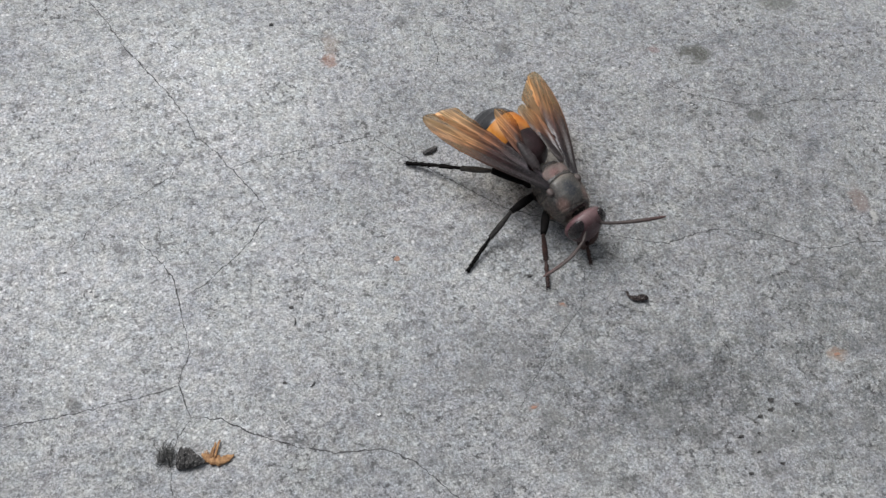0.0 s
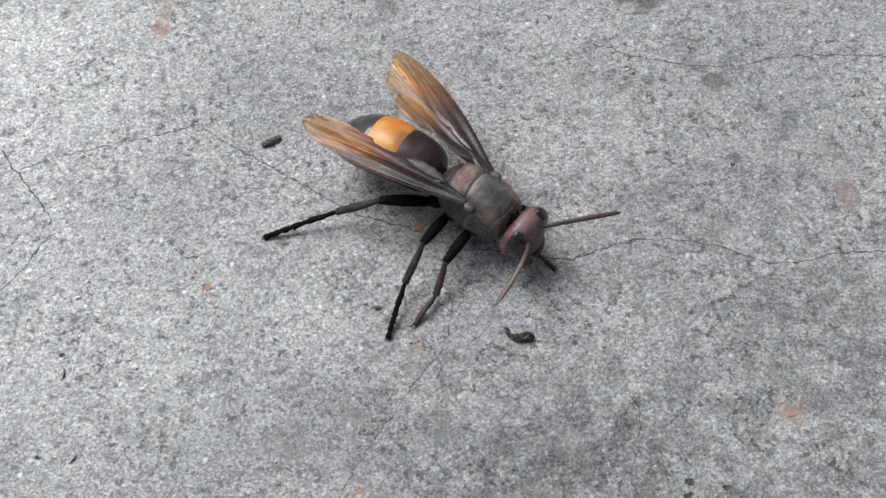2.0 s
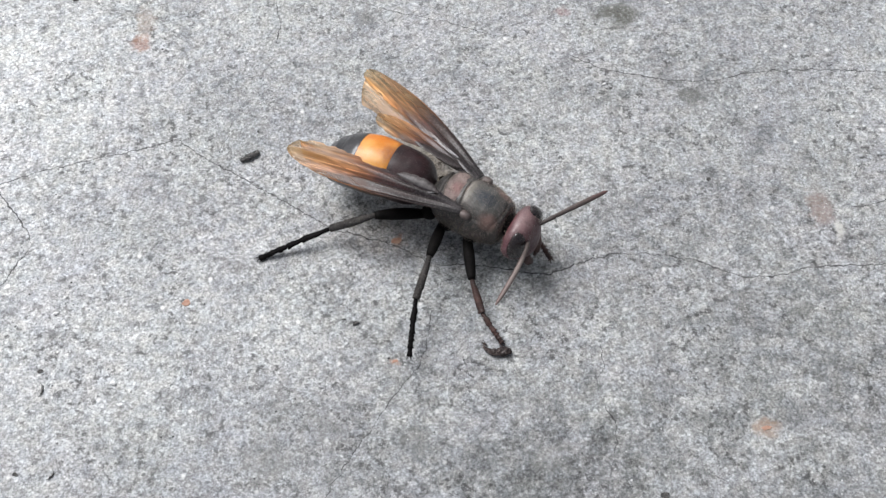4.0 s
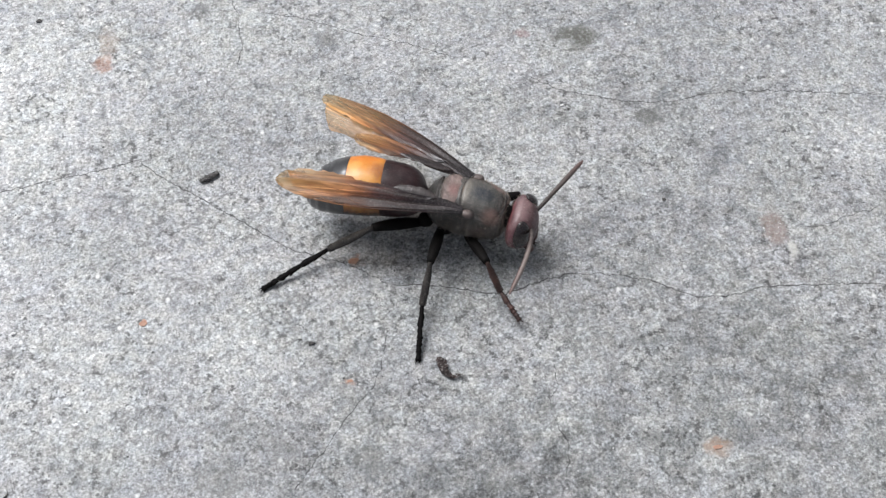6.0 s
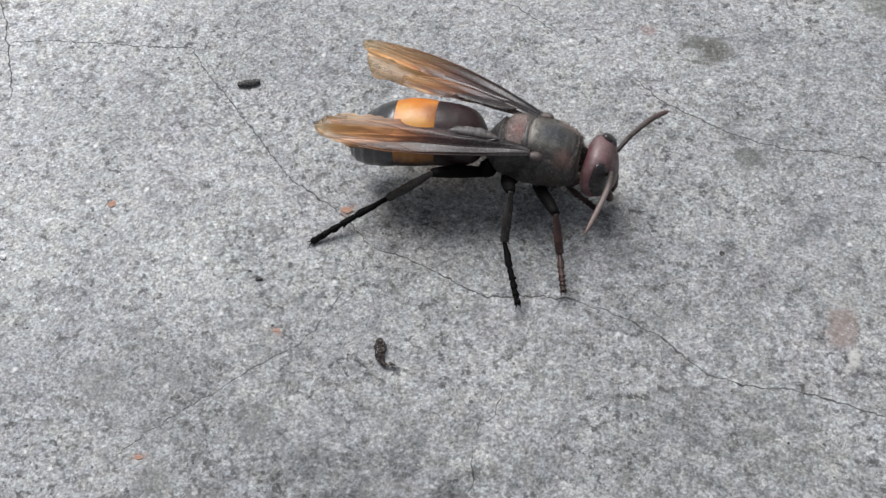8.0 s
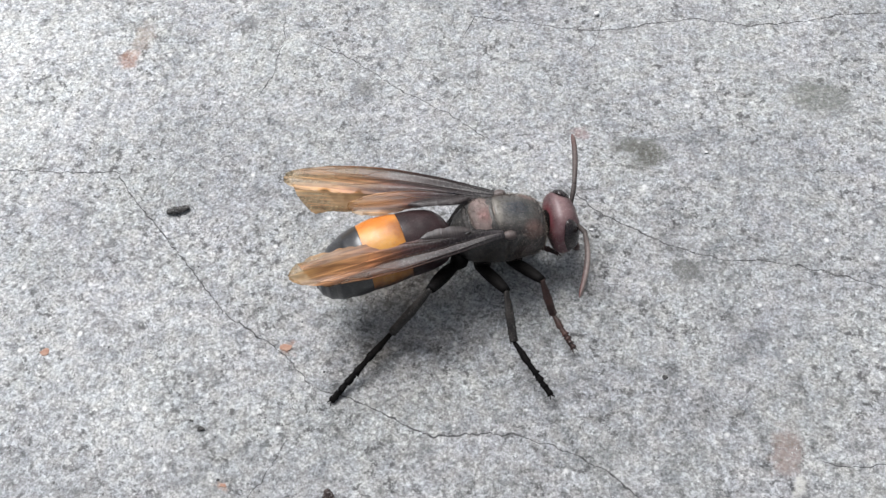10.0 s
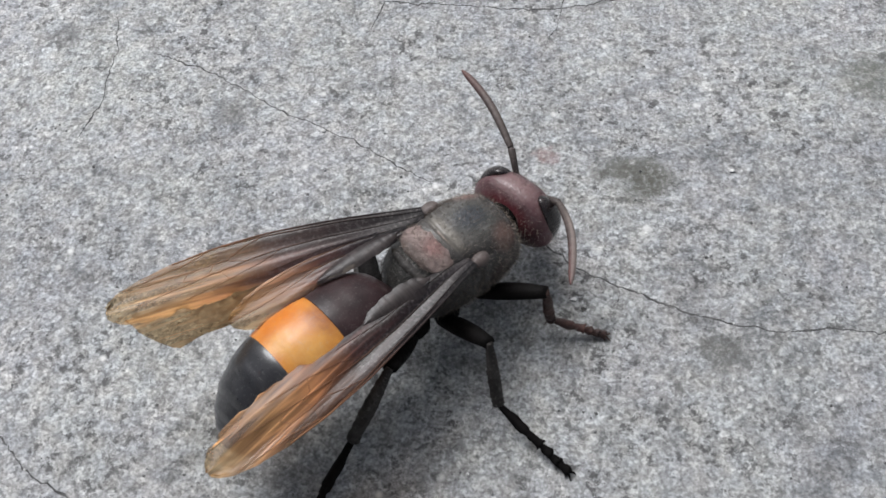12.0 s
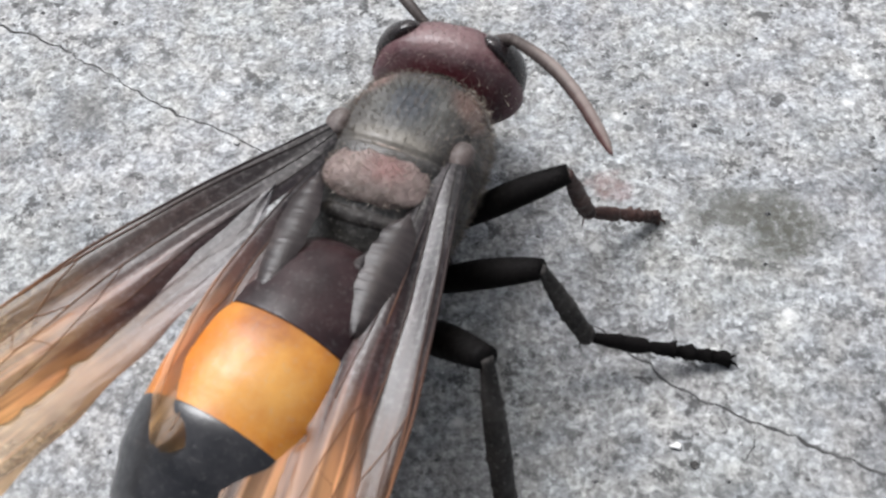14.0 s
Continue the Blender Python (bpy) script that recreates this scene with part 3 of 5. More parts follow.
# ---- the hornet: materials ----
def chitin(name, dark, light, rough=0.38, scale=1500, bump=0.35, coat=0.0, masks=(), patch=700, gloss=0.5, dust=0.7, shine=0.25):
    """Insect shell: mottled colour, punctures, a dull dusty bloom."""
    k = Mat(name)
    n = k.noise(patch, 4, 0.6)
    base = k.ramp(n, [(0.3, dark), (0.72, light)])
    for centre, size, colour, strength in masks:
        f = k.math("MULTIPLY", k.near(tuple(c * MM for c in centre), tuple(s * MM for s in size), None, 0.75), strength)
        f = k.math("MULTIPLY", f, k.ramp(k.noise(2600, 3), [(0.25, 0.6), (0.6, 1.0)]))
        base = k.mix(f, base, colour)
    specks = k.math("MULTIPLY", k.ramp(k.noise(5200, 3, 0.7), [(0.56, 0.0), (0.74, 0.5)]), dust)
    base = k.mix(specks, base, (0.34, 0.32, 0.30))
    film = k.math("MULTIPLY", k.ramp(k.noise(900, 4, 0.65, k.shift((0.4, 0.1, 0.2))), [(0.48, 0.0), (0.75, 0.16)]), dust)
    base = k.mix(film, base, (0.36, 0.34, 0.33))
    k.set(Base_Color=base, Roughness=k.ramp(k.noise(3000, 3), [(0.3, rough * 0.8), (0.7, min(1.0, rough * 1.35))]), Coat_Weight=coat, Coat_Roughness=shine, Specular_IOR_Level=gloss)
    pits = k.math("ADD", k.math("MULTIPLY", k.cells(scale * 3, "Distance"), 0.7), k.noise(scale * 2, 3))
    return k.bump(pits, bump, 0.00004).m


def wing_membrane(name, split, length, lead=False):
    """Dusty purple-black at the base, pleated clear amber towards the tip; light passes through."""
    k = Mat(name)
    x = k.math("DIVIDE", k.xyz()[0], length * MM)
    x = k.math("ADD", x, k.math("MULTIPLY", k.math("SUBTRACT", k.noise(260, 3), 0.5), 0.30))
    along = k.shift((0, 0, 0), (0.14, 1.3, 1))
    streak = k.noise(620, 3, 0.5, along)
    broad = k.noise(420, 3, 0.6, k.shift((0.3, 0.2, 0), (0.2, 1.4, 1)))
    pleat = k.noise(1050, 2, 0.5, k.shift((0.1, 0.5, 0), (0.09, 1.5, 1)))
    tone = k.ramp(x, [(0.0, (0.020, 0.018, 0.022)), (split - 0.24, (0.027, 0.016, 0.017)), (split - 0.08, (0.068, 0.028, 0.021)), (split + 0.08, (0.25, 0.120, 0.054)), (0.90, (0.33, 0.190, 0.082)), (1.0, (0.30, 0.19, 0.095))])
    # the brightest streaks are highlights along veins and pleats, put into the tone
    tone = k.mix(0.9, tone, k.ramp(streak, [(0.3, (0.50, 0.43, 0.43)), (0.48, (0.95, 0.93, 0.93)), (0.62, (1.25, 1.25, 1.25)), (0.74, (2.6, 2.6, 2.5))]), "MULTIPLY")
    tone = k.mix(0.85, tone, k.ramp(broad, [(0.35, (0.60, 0.50, 0.50)), (0.52, (1, 1, 1)), (0.68, (1.5, 1.45, 1.5))]), "MULTIPLY")
    tone = k.mix(0.9, tone, k.ramp(pleat, [(0.38, (0.34, 0.28, 0.30)), (0.46, (0.92, 0.9, 0.9)), (0.55, (1.1, 1.1, 1.1)), (0.62, (2.8, 2.8, 2.8)), (0.68, (1.2, 1.2, 1.2))]), "MULTIPLY")
    across = k.math("DIVIDE", k.math("ABSOLUTE", k.xyz()[1]), 3.0 * MM)
    across = k.math("ADD", across, k.math("MULTIPLY", k.math("SUBTRACT", broad, 0.5), 0.35))
    if lead:
        tone = k.mix(1.0, tone, k.ramp(across, [(0.08, (0.30, 0.26, 0.28)), (0.30, (0.55, 0.50, 0.50)), (0.45, (1.0, 1.0, 1.0)), (0.8, (1.3, 1.3, 1.25))]), "MULTIPLY")
    dusty = k.math("MULTIPLY", k.ramp(k.noise(4200, 4, 0.75), [(0.50, 0.0), (0.72, 0.42)]), k.ramp(x, [(0.0, 1.0), (split - 0.1, 0.8), (split + 0.1, 0.15)]))
    tone = k.mix(dusty, tone, (0.30, 0.27, 0.27))
    k.set(Base_Color=tone, Roughness=k.ramp(streak, [(0.35, 0.40), (0.65, 0.28)]), Specular_IOR_Level=k.ramp(x, [(split - 0.15, 0.7), (split + 0.1, 0.5)]))
    ridges = k.math("ADD", k.noise(2400, 3, 0.6, k.shift((0, 0, 0), (0.3, 1, 1))), k.math("ADD", k.math("MULTIPLY", streak, 2.0), k.math("MULTIPLY", pleat, 2.5)))
    k.bump(ridges, 0.32, 0.0001)
    clear = k.t.nodes.new("ShaderNodeBsdfTransparent")
    k.put(clear.inputs[0], k.ramp(x, [(0.0, (0.40, 0.34, 0.34)), (split - 0.1, (0.55, 0.38, 0.30)), (split + 0.12, (0.92, 0.64, 0.32)), (1.0, (0.97, 0.84, 0.60))]))
    pass_on = k.t.nodes.new("ShaderNodeBsdfTranslucent")
    k.put(pass_on.inputs[0], tone)
    a = k.t.nodes.new("ShaderNodeMixShader")
    a.inputs[0].default_value = 0.22
    k.put(a.inputs[1], k.b.outputs[0])
    k.put(a.inputs[2], pass_on.outputs[0])
    b = k.t.nodes.new("ShaderNodeMixShader")
    see = k.ramp(x, [(0.0, 0.04), (split - 0.12, 0.12), (split + 0.12, 0.34), (1.0, 0.56)])
    see = k.math("MULTIPLY", see, k.ramp(broad, [(0.35, 1.15), (0.65, 0.7)]))
    k.put(b.inputs[0], see)
    k.put(b.inputs[1], a.outputs[0])
    k.put(b.inputs[2], clear.outputs[0])
    k.put(k.out.inputs["Surface"], b.outputs[0])
    return k.m


def vein_material(name="wing_vein", length=21):
    k = Mat(name)
    x = k.math("DIVIDE", k.xyz()[0], length * MM)
    k.set(Base_Color=k.ramp(x, [(0.0, (0.018, 0.016, 0.016)), (0.34, (0.036, 0.022, 0.020)), (0.50, (0.11, 0.052, 0.032)), (0.64, (0.22, 0.10, 0.048)), (1.0, (0.34, 0.19, 0.10))]), Roughness=0.65, Specular_IOR_Level=0.25)
    return k.m


def hair_material(name="fine_hair", pale=1.0, tip=1.0):
    k = Mat(name)
    isl = k.t.nodes.new("ShaderNodeNewGeometry").outputs["Random Per Island"]
    k.set(Base_Color=k.ramp(isl, [(0.0, (0.05 * pale, 0.035 * pale, 0.03 * pale)), (0.5, (0.17 * tip, 0.135 * tip, 0.105 * tip)), (1.0, (0.42 * tip, 0.37 * tip, 0.31 * tip))]), Roughness=0.55)
    return k.m


THORAX = chitin(
    "thorax_shell", (0.013, 0.012, 0.011), (0.052, 0.047, 0.043), 0.5, 1300, 0.6, 0.22, patch=620, dust=1.0,
    masks=(
        ((2.0, 0, 8.8), (3.2, 3.0, 2.2), (0.120, 0.110, 0.100), 0.95),
        ((3.8, 2.1, 7.8), (1.5, 1.3, 1.6), (0.21, 0.125, 0.105), 0.95),
        ((3.8, -2.1, 7.8), (1.5, 1.3, 1.6), (0.21, 0.125, 0.105), 0.95),
        ((0.55, 0, 9.0), (0.7, 2.4, 1.4), (0.25, 0.225, 0.185), 0.7),
        ((2.5, 0, 8.8), (2.7, 2.4, 1.9), (0.050, 0.056, 0.050), 0.8),
        ((2.5, 0, 8.9), (1.9, 1.4, 1.8), (0.018, 0.024, 0.034), 1.0),
        ((2.6, -3.0, 5.6), (1.8, 1.2, 1.6), (0.07, 0.040, 0.034), 0.7),
        # shade of the gap behind the head, painted on the collar
        ((5.0, 0, 7.2), (0.55, 4.0, 2.6), (0.010, 0.009, 0.009), 1.0),
        ((-3.4, 0, 7.4), (2.4, 4.0, 3.4), (0.014, 0.014, 0.012), 1.0),
        ((0.2, 3.1, 6.4), (3.2, 1.3, 2.0), (0.016, 0.014, 0.012), 0.95),
        ((0.2, -3.1, 6.4), (3.2, 1.3, 2.0), (0.016, 0.014, 0.012), 0.95),
    ),
)
SCUTELLUM = chitin("scutellum_shell", (0.15, 0.105, 0.095), (0.32, 0.245, 0.225), 0.75, 1700, 0.7, patch=900, dust=1.0, masks=(((-1.0, 1.0, 9.4), (1.0, 1.0, 0.8), (0.36, 0.28, 0.25), 0.8), ((-0.85, -0.4, 9.1), (0.9, 1.2, 0.9), (0.24, 0.115, 0.105), 0.7), ((0.1, 0, 9.0), (0.5, 2.4, 0.9), (0.36, 0.30, 0.25), 0.8), ((-2.0, 0, 8.7), (0.5, 2.4, 0.9), (0.10, 0.08, 0.07), 0.8)))
# the first mask paints the pale sheen on top of the head
HEAD = chitin("head_shell", (0.040, 0.016, 0.020), (0.115, 0.050, 0.056), 0.45, 1500, 0.6, 0.12, patch=520, dust=0.7, masks=(((7.0, 0, 7.9), (1.6, 2.8, 1.4), (0.22, 0.135, 0.135), 0.8), ((5.5, 0, 6.6), (0.75, 3.8, 2.4), (0.17, 0.026, 0.036), 0.9), ((6.6, -2.9, 5.2), (1.2, 0.9, 2.0), (0.13, 0.040, 0.055), 0.7), ((6.6, 2.9, 5.2), (1.2, 0.9, 2.0), (0.13, 0.040, 0.055), 0.7)))
EYE = chitin("compound_eye", (0.010, 0.008, 0.009), (0.022, 0.015, 0.015), 0.25, 5000, 0.2, 0.2, dust=0.1)
BLACK = chitin("abdomen_black", (0.006, 0.006, 0.008), (0.016, 0.016, 0.019), 0.34, 1500, 0.16, 0.6, gloss=0.5, dust=0.3, shine=0.24)
BROWN = chitin("abdomen_brown", (0.012, 0.005, 0.006), (0.034, 0.015, 0.016), 0.42, 1500, 0.18, 0.08, gloss=0.3, dust=0.3)
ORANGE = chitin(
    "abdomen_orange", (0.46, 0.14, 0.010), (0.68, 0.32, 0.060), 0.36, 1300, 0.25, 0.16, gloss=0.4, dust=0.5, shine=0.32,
    # last mask: dark underside plates, and the wing's shade painted down the flanks
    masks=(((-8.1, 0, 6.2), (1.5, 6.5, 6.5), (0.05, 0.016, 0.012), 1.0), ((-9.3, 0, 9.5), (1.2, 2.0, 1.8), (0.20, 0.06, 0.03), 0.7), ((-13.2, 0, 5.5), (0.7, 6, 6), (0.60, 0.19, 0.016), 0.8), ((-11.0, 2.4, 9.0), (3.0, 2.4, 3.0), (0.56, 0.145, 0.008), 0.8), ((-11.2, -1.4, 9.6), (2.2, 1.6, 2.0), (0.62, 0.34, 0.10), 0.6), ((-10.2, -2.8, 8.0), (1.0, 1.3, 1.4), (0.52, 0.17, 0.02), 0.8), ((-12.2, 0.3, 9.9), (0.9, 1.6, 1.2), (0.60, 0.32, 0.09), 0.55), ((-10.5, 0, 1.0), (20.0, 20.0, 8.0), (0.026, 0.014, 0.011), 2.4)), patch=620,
)
LEG = chitin("leg_black", (0.0022, 0.002, 0.002), (0.007, 0.0062, 0.006), 0.6, 2400, 0.5, gloss=0.06, dust=0.04)
LEG_DUSTY = chitin("leg_dusty", (0.008, 0.0075, 0.007), (0.040, 0.035, 0.032), 0.62, 2400, 0.4, gloss=0.25, dust=0.6)
LEG_RED = chitin("leg_brown", (0.014, 0.008, 0.007), (0.065, 0.030, 0.024), 0.5, 2400, 0.4, gloss=0.35, dust=0.4)


def feeler_material(name, pale):
    k = Mat(name)
    x = k.math("ADD", k.math("DIVIDE", k.xyz()[0], 9.5 * MM), k.math("MULTIPLY", k.math("SUBTRACT", k.noise(900, 3), 0.5), 0.2))
    tone = k.ramp(x, [(0.0, (0.030, 0.022, 0.020)), (0.3, (0.060, 0.045, 0.040)), (0.6, (0.058, 0.040, 0.036)), (0.85, (0.078, 0.036, 0.032)), (1.0, (0.10, 0.040, 0.035))])
    tone = k.mix(k.ramp(k.noise(3800, 3, 0.7), [(0.5, 0.0), (0.72, 0.22)]), tone, (0.24, 0.21, 0.19))
    # paler along the front side of the whip
    facing = k.xyz(k.t.nodes.new("ShaderNodeTexCoord").outputs["Normal"])[2]
    front = k.math("MULTIPLY", k.ramp(facing, [(0.35, 0.0), (0.9, pale)]), k.ramp(x, [(0.25, 0.0), (0.5, 1.0)]))
    tone = k.mix(front, tone, (0.25, 0.205, 0.185))
    k.set(Base_Color=tone, Roughness=0.6)
    return k.bump(k.noise(3500, 3), 0.4, 0.00004).m


FEELER = {-1: feeler_material("pale_antenna_shell", 0.75), 1: feeler_material("antenna_shell", 0.12)}
FOREWING = wing_membrane("forewing_membrane", 0.54, 21.5, True)
HINDWING = wing_membrane("hindwing_membrane", 0.58, 13.5)
WING_FOLD = wing_membrane("wing_pleat", 0.45, 17.0)
VEIN = vein_material()
HIND_VEIN = vein_material("hindwing_vein", 11)
HAIR = hair_material(pale=1.2)
HAIR_DARK = hair_material("dark_fine_hair", 0.3, 0.3)
HAIR_PALE = hair_material("pale_fine_hair", 2.2)
MANDIBLE = chitin("mandible_shell", (0.03, 0.012, 0.010), (0.09, 0.035, 0.025), 0.35, 1500, 0.3)

# ---- the hornet: body, x ahead, y to its left, mm above the floor ----
hornet = tagged(new("hornet"), "large black hornet with orange-banded abdomen and amber wings on concrete", "hornet")

TRUNK = [
    # x, top, bottom, half width
    (-4.2, 6.5, 4.9, 0.5), (-3.9, 6.95, 4.4, 1.2), (-3.4, 7.6, 3.8, 1.95), (-2.7, 8.3, 3.1, 2.45), (-1.7, 8.85, 2.7, 2.8),
    (0.0, 9.1, 2.5, 3.05), (1.5, 9.05, 2.5, 3.15), (2.8, 8.85, 2.7, 3.05), (3.8, 8.45, 2.9, 2.85), (4.5, 8.05, 3.2, 2.6), (4.95, 7.65, 3.7, 2.25), (5.15, 7.1, 4.4, 1.6), (5.25, 6.5, 5.0, 0.8),
]


def build_thorax():
    bm = bmesh.new()
    loops = []
    for i in range(111):
        x = -4.2 + 9.45 * i / 110
        top, low, half = table(TRUNK, x)
        mid, high = (top + low) / 2, (top - low) / 2
        loop = []
        for k in range(72):
            a = 2 * math.pi * k / 72
            c, s = math.cos(a), math.sin(a)
            y = half * math.copysign(abs(c) ** 0.86, c)
            z = mid + high * math.copysign(abs(s) ** 0.9, s)
            # seams between the plates
            if s > 0:
                z -= 0.17 * math.exp(-((x - 0.15 - 0.06 * y * y) / 0.11) ** 2)
                z -= 0.20 * math.exp(-((x - 4.75 + 0.12 * y * y) / 0.10) ** 2)
                z += 0.05 * noise.noise((x * 1.3, y * 1.3, 4.4))
                z -= 0.10 * math.exp(-((x + 2.35 - 0.06 * y * y) / 0.2) ** 2)
                z -= 0.07 * math.exp(-((abs(y) - 0.95) / 0.10) ** 2) * max(0.0, min(1.0, x - 0.4))
            dent = 0.32 * math.exp(-((abs(y) - 2.25 - 0.05 * x) / 0.13) ** 2) * (1 if s > 0.25 and -0.5 < x < 4 else 0)
            y -= math.copysign(0.34 * math.exp(-((x - 1.1 - 0.2 * (z - 6)) / 0.22) ** 2) * max(0.0, 0.8 - abs(s)), y)
            # knobbly plates below the wing roots
            lump = max(0.0, 1 - abs(z - 6.8) / 1.7) * max(0.0, 1 - abs(x - 0.6) / 2.8)
            y += math.copysign(0.42 * lump * noise.noise((x * 1.25, z * 1.25, math.copysign(3.0, y))), y)
            loop.append((x, y, z - dent))
        loops.append(loop)
    rings(bm, loops)
    return part("thorax", bm, THORAX, hornet, "dark grey-brown hairy thorax")


thorax = build_thorax()


def build_scutellum():
    bm = bmesh.new()
    blob(bm, (-0.8, 0, 8.55), (1.45, 2.1, 0.55), 72, 36, 0.06, 2.4)
    for v in bm.verts:
        v.co += 0.035 * noise.noise(v.co * 3.5) * Vector((0, 0, 1)) + 0.018 * noise.noise(v.co * 9) * Vector((0, 0, 1))
    for v in bm.verts:
        v.co.x += -0.06 * v.co.y**2
        v.co.z -= 0.055 * v.co.y**2
    return part("scutellum", bm, SCUTELLUM, hornet, "pinkish-brown plate on the back of the thorax")


scutellum = build_scutellum()
bm = bmesh.new()
blob(bm, (-2.55, 0, 7.95), (0.45, 1.75, 0.42), 24, 10, 0.12, 2.6)
part("metanotum", bm, LEG_DUSTY, hornet, "black-brown narrow plate")
for s in (-1, 1):
    bm = bmesh.new()
    blob(bm, (1.25, s * 2.5, 8.02), (0.7, 0.52, 0.42), 28, 16, 0.10, 1.6)
    part("tegula", bm, chitin("tegula_shell", (0.035, 0.026, 0.024), (0.14, 0.105, 0.095), 0.5, 1500, 0.3) if s < 0 else bpy.data.materials["tegula_shell"], hornet, "grey-brown scale over the wing root")

ABDOMEN = [
    # x, half width, centre height
    (-18.0, 0.3, 4.2), (-17.7, 1.2, 4.35), (-17.0, 2.05, 4.75), (-15.9, 2.75, 5.3), (-14.5, 3.18, 5.85), (-13.0, 3.40, 6.25), (-11.4, 3.45, 6.47), (-9.8, 3.38, 6.52), (-8.4, 3.28, 6.45), (-7.0, 3.12, 6.35), (-6.0, 2.92, 6.3), (-5.3, 2.65, 6.25), (-4.8, 2.25, 6.2), (-4.4, 1.65, 6.2), (-4.1, 1.0, 6.2), (-3.9, 0.5, 6.2),
]
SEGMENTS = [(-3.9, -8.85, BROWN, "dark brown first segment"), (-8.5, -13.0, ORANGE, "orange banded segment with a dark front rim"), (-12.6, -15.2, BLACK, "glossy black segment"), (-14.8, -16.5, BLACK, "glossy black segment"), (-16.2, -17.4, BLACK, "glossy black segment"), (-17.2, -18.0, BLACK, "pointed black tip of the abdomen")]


def build_segment(name, parent, front, back, material, label):
    """One overlapping ring of the abdomen with a rolled rear lip."""
    bm = bmesh.new()
    loops, n = [], 18
    for i in range(n + 1):
        u = i / n
        x = front + (back - front) * u
        half, mid = table(ABDOMEN, x)
        half *= 0.985 + 0.02 * u + 0.045 * math.sin(math.pi * (0.1 + 0.85 * u)) - (0.03 if u < 0.1 and front < -5 else 0)
        loops.append([(x, half * math.cos(a), mid + 0.93 * half * math.sin(a) * (1.0 if math.sin(a) > 0 else 0.8)) for a in (2 * math.pi * k / 40 for k in range(40))])
    half, mid = table(ABDOMEN, back)
    for x, f in ((back - 0.06, 1.01), (back + 0.05, 0.955)):
        loops.append([(x, half * f * math.cos(a), mid + 0.93 * half * f * math.sin(a) * (1.0 if math.sin(a) > 0 else 0.8)) for a in (2 * math.pi * k / 40 for k in range(40))])
    rings(bm, loops)
    return part(name, bm, material, parent, label)


abdomen = build_segment("abdomen", hornet, *SEGMENTS[0])
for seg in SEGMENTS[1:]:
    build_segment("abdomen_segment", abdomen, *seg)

# ---- head ----
head = None


def build_head():
    bm = bmesh.new()
    loops = []
    for j in range(1, 30):
        th = math.pi * j / 30
        loop = []
        for i in range(48):
            a = 2 * math.pi * i / 48
            d = Vector((math.cos(a) * math.sin(th), math.sin(a) * math.sin(th), math.cos(th)))
            y = 3.3 * math.copysign(abs(d.y) ** 0.88, d.y)
            z = 3.0 * d.z
            fore = 2.05 if d.x > 0 else 1.38
            x = fore * math.copysign(abs(d.x) ** 0.9, d.x)
            low = max(0.0, -z / 3.0)
            y *= 1 - 0.36 * low**1.5
            x += 0.35 * low * (1 if d.x > 0 else 0.6) - (0.48 if d.x > 0 else 0.22) * (abs(y) / 3.3) ** 2
            # groove between face and cheeks, brow dip between the eyes
            x -= 0.10 * math.exp(-(y / 0.5) ** 2) * (1 if d.x > 0.3 and z > 0.6 else 0)
            loop.append((6.85 + x, y, 5.05 + 0.95 * z))
        loops.append(loop)
    rings(bm, loops)
    return part("head", bm, HEAD, hornet, "dark reddish-brown head")


head = build_head()
bm = bmesh.new()
tube(bm, [(4.6, 0, 5.9), (5.2, 0, 5.75), (5.9, 0, 5.5), (6.6, 0, 5.3)], [1.5, 1.25, 1.25, 1.5], 20)
part("neck", bm, LEG, hornet, "black narrow neck")
for s in (-1, 1):
    bm = bmesh.new()
    blob(bm, (0, 0, 0), (1.12, 0.7, 2.1), 28, 18)
    for v in bm.verts:
        v.co.x -= 0.30 * math.exp(-((v.co.z - 0.35) / 0.5) ** 2) * (1 if v.co.x > 0 else 0.2)
        v.co.y -= s * (0.17 * v.co.z**2 + 0.16 * v.co.x**2)
    bmesh.ops.transform(bm, matrix=Matrix.Translation((7.58, s * 2.42, 5.72)) @ Euler((0, radians(8), radians(-s * 48))).to_matrix().to_4x4(), verts=bm.verts)
    part("eye", bm, EYE, head, "dark kidney-shaped compound eye")
    bm = bmesh.new()
    tube(bm, [(8.1, s * 1.35, 3.45), (8.5, s * 1.2, 2.55), (8.7, s * 0.7, 1.85), (8.65, s * 0.2, 1.5)], [0.75, 0.62, 0.42, 0.12], 12, 0.7)
    part("mandible", bm, MANDIBLE, head, "brown jaw")
bm = bmesh.new()
blob(bm, (8.1, 0, 3.8), (0.7, 1.3, 1.1), 20, 12)
part("clypeus", bm, HEAD, head)
for x, y, z in ((7.35, 0.36, 7.66), (7.35, -0.36, 7.66), (7.68, 0, 7.47)):
    bm = bmesh.new()
    blob(bm, (x, y, z), (0.17, 0.17, 0.14), 10, 6)
    part("ocellus", bm, EYE, head)


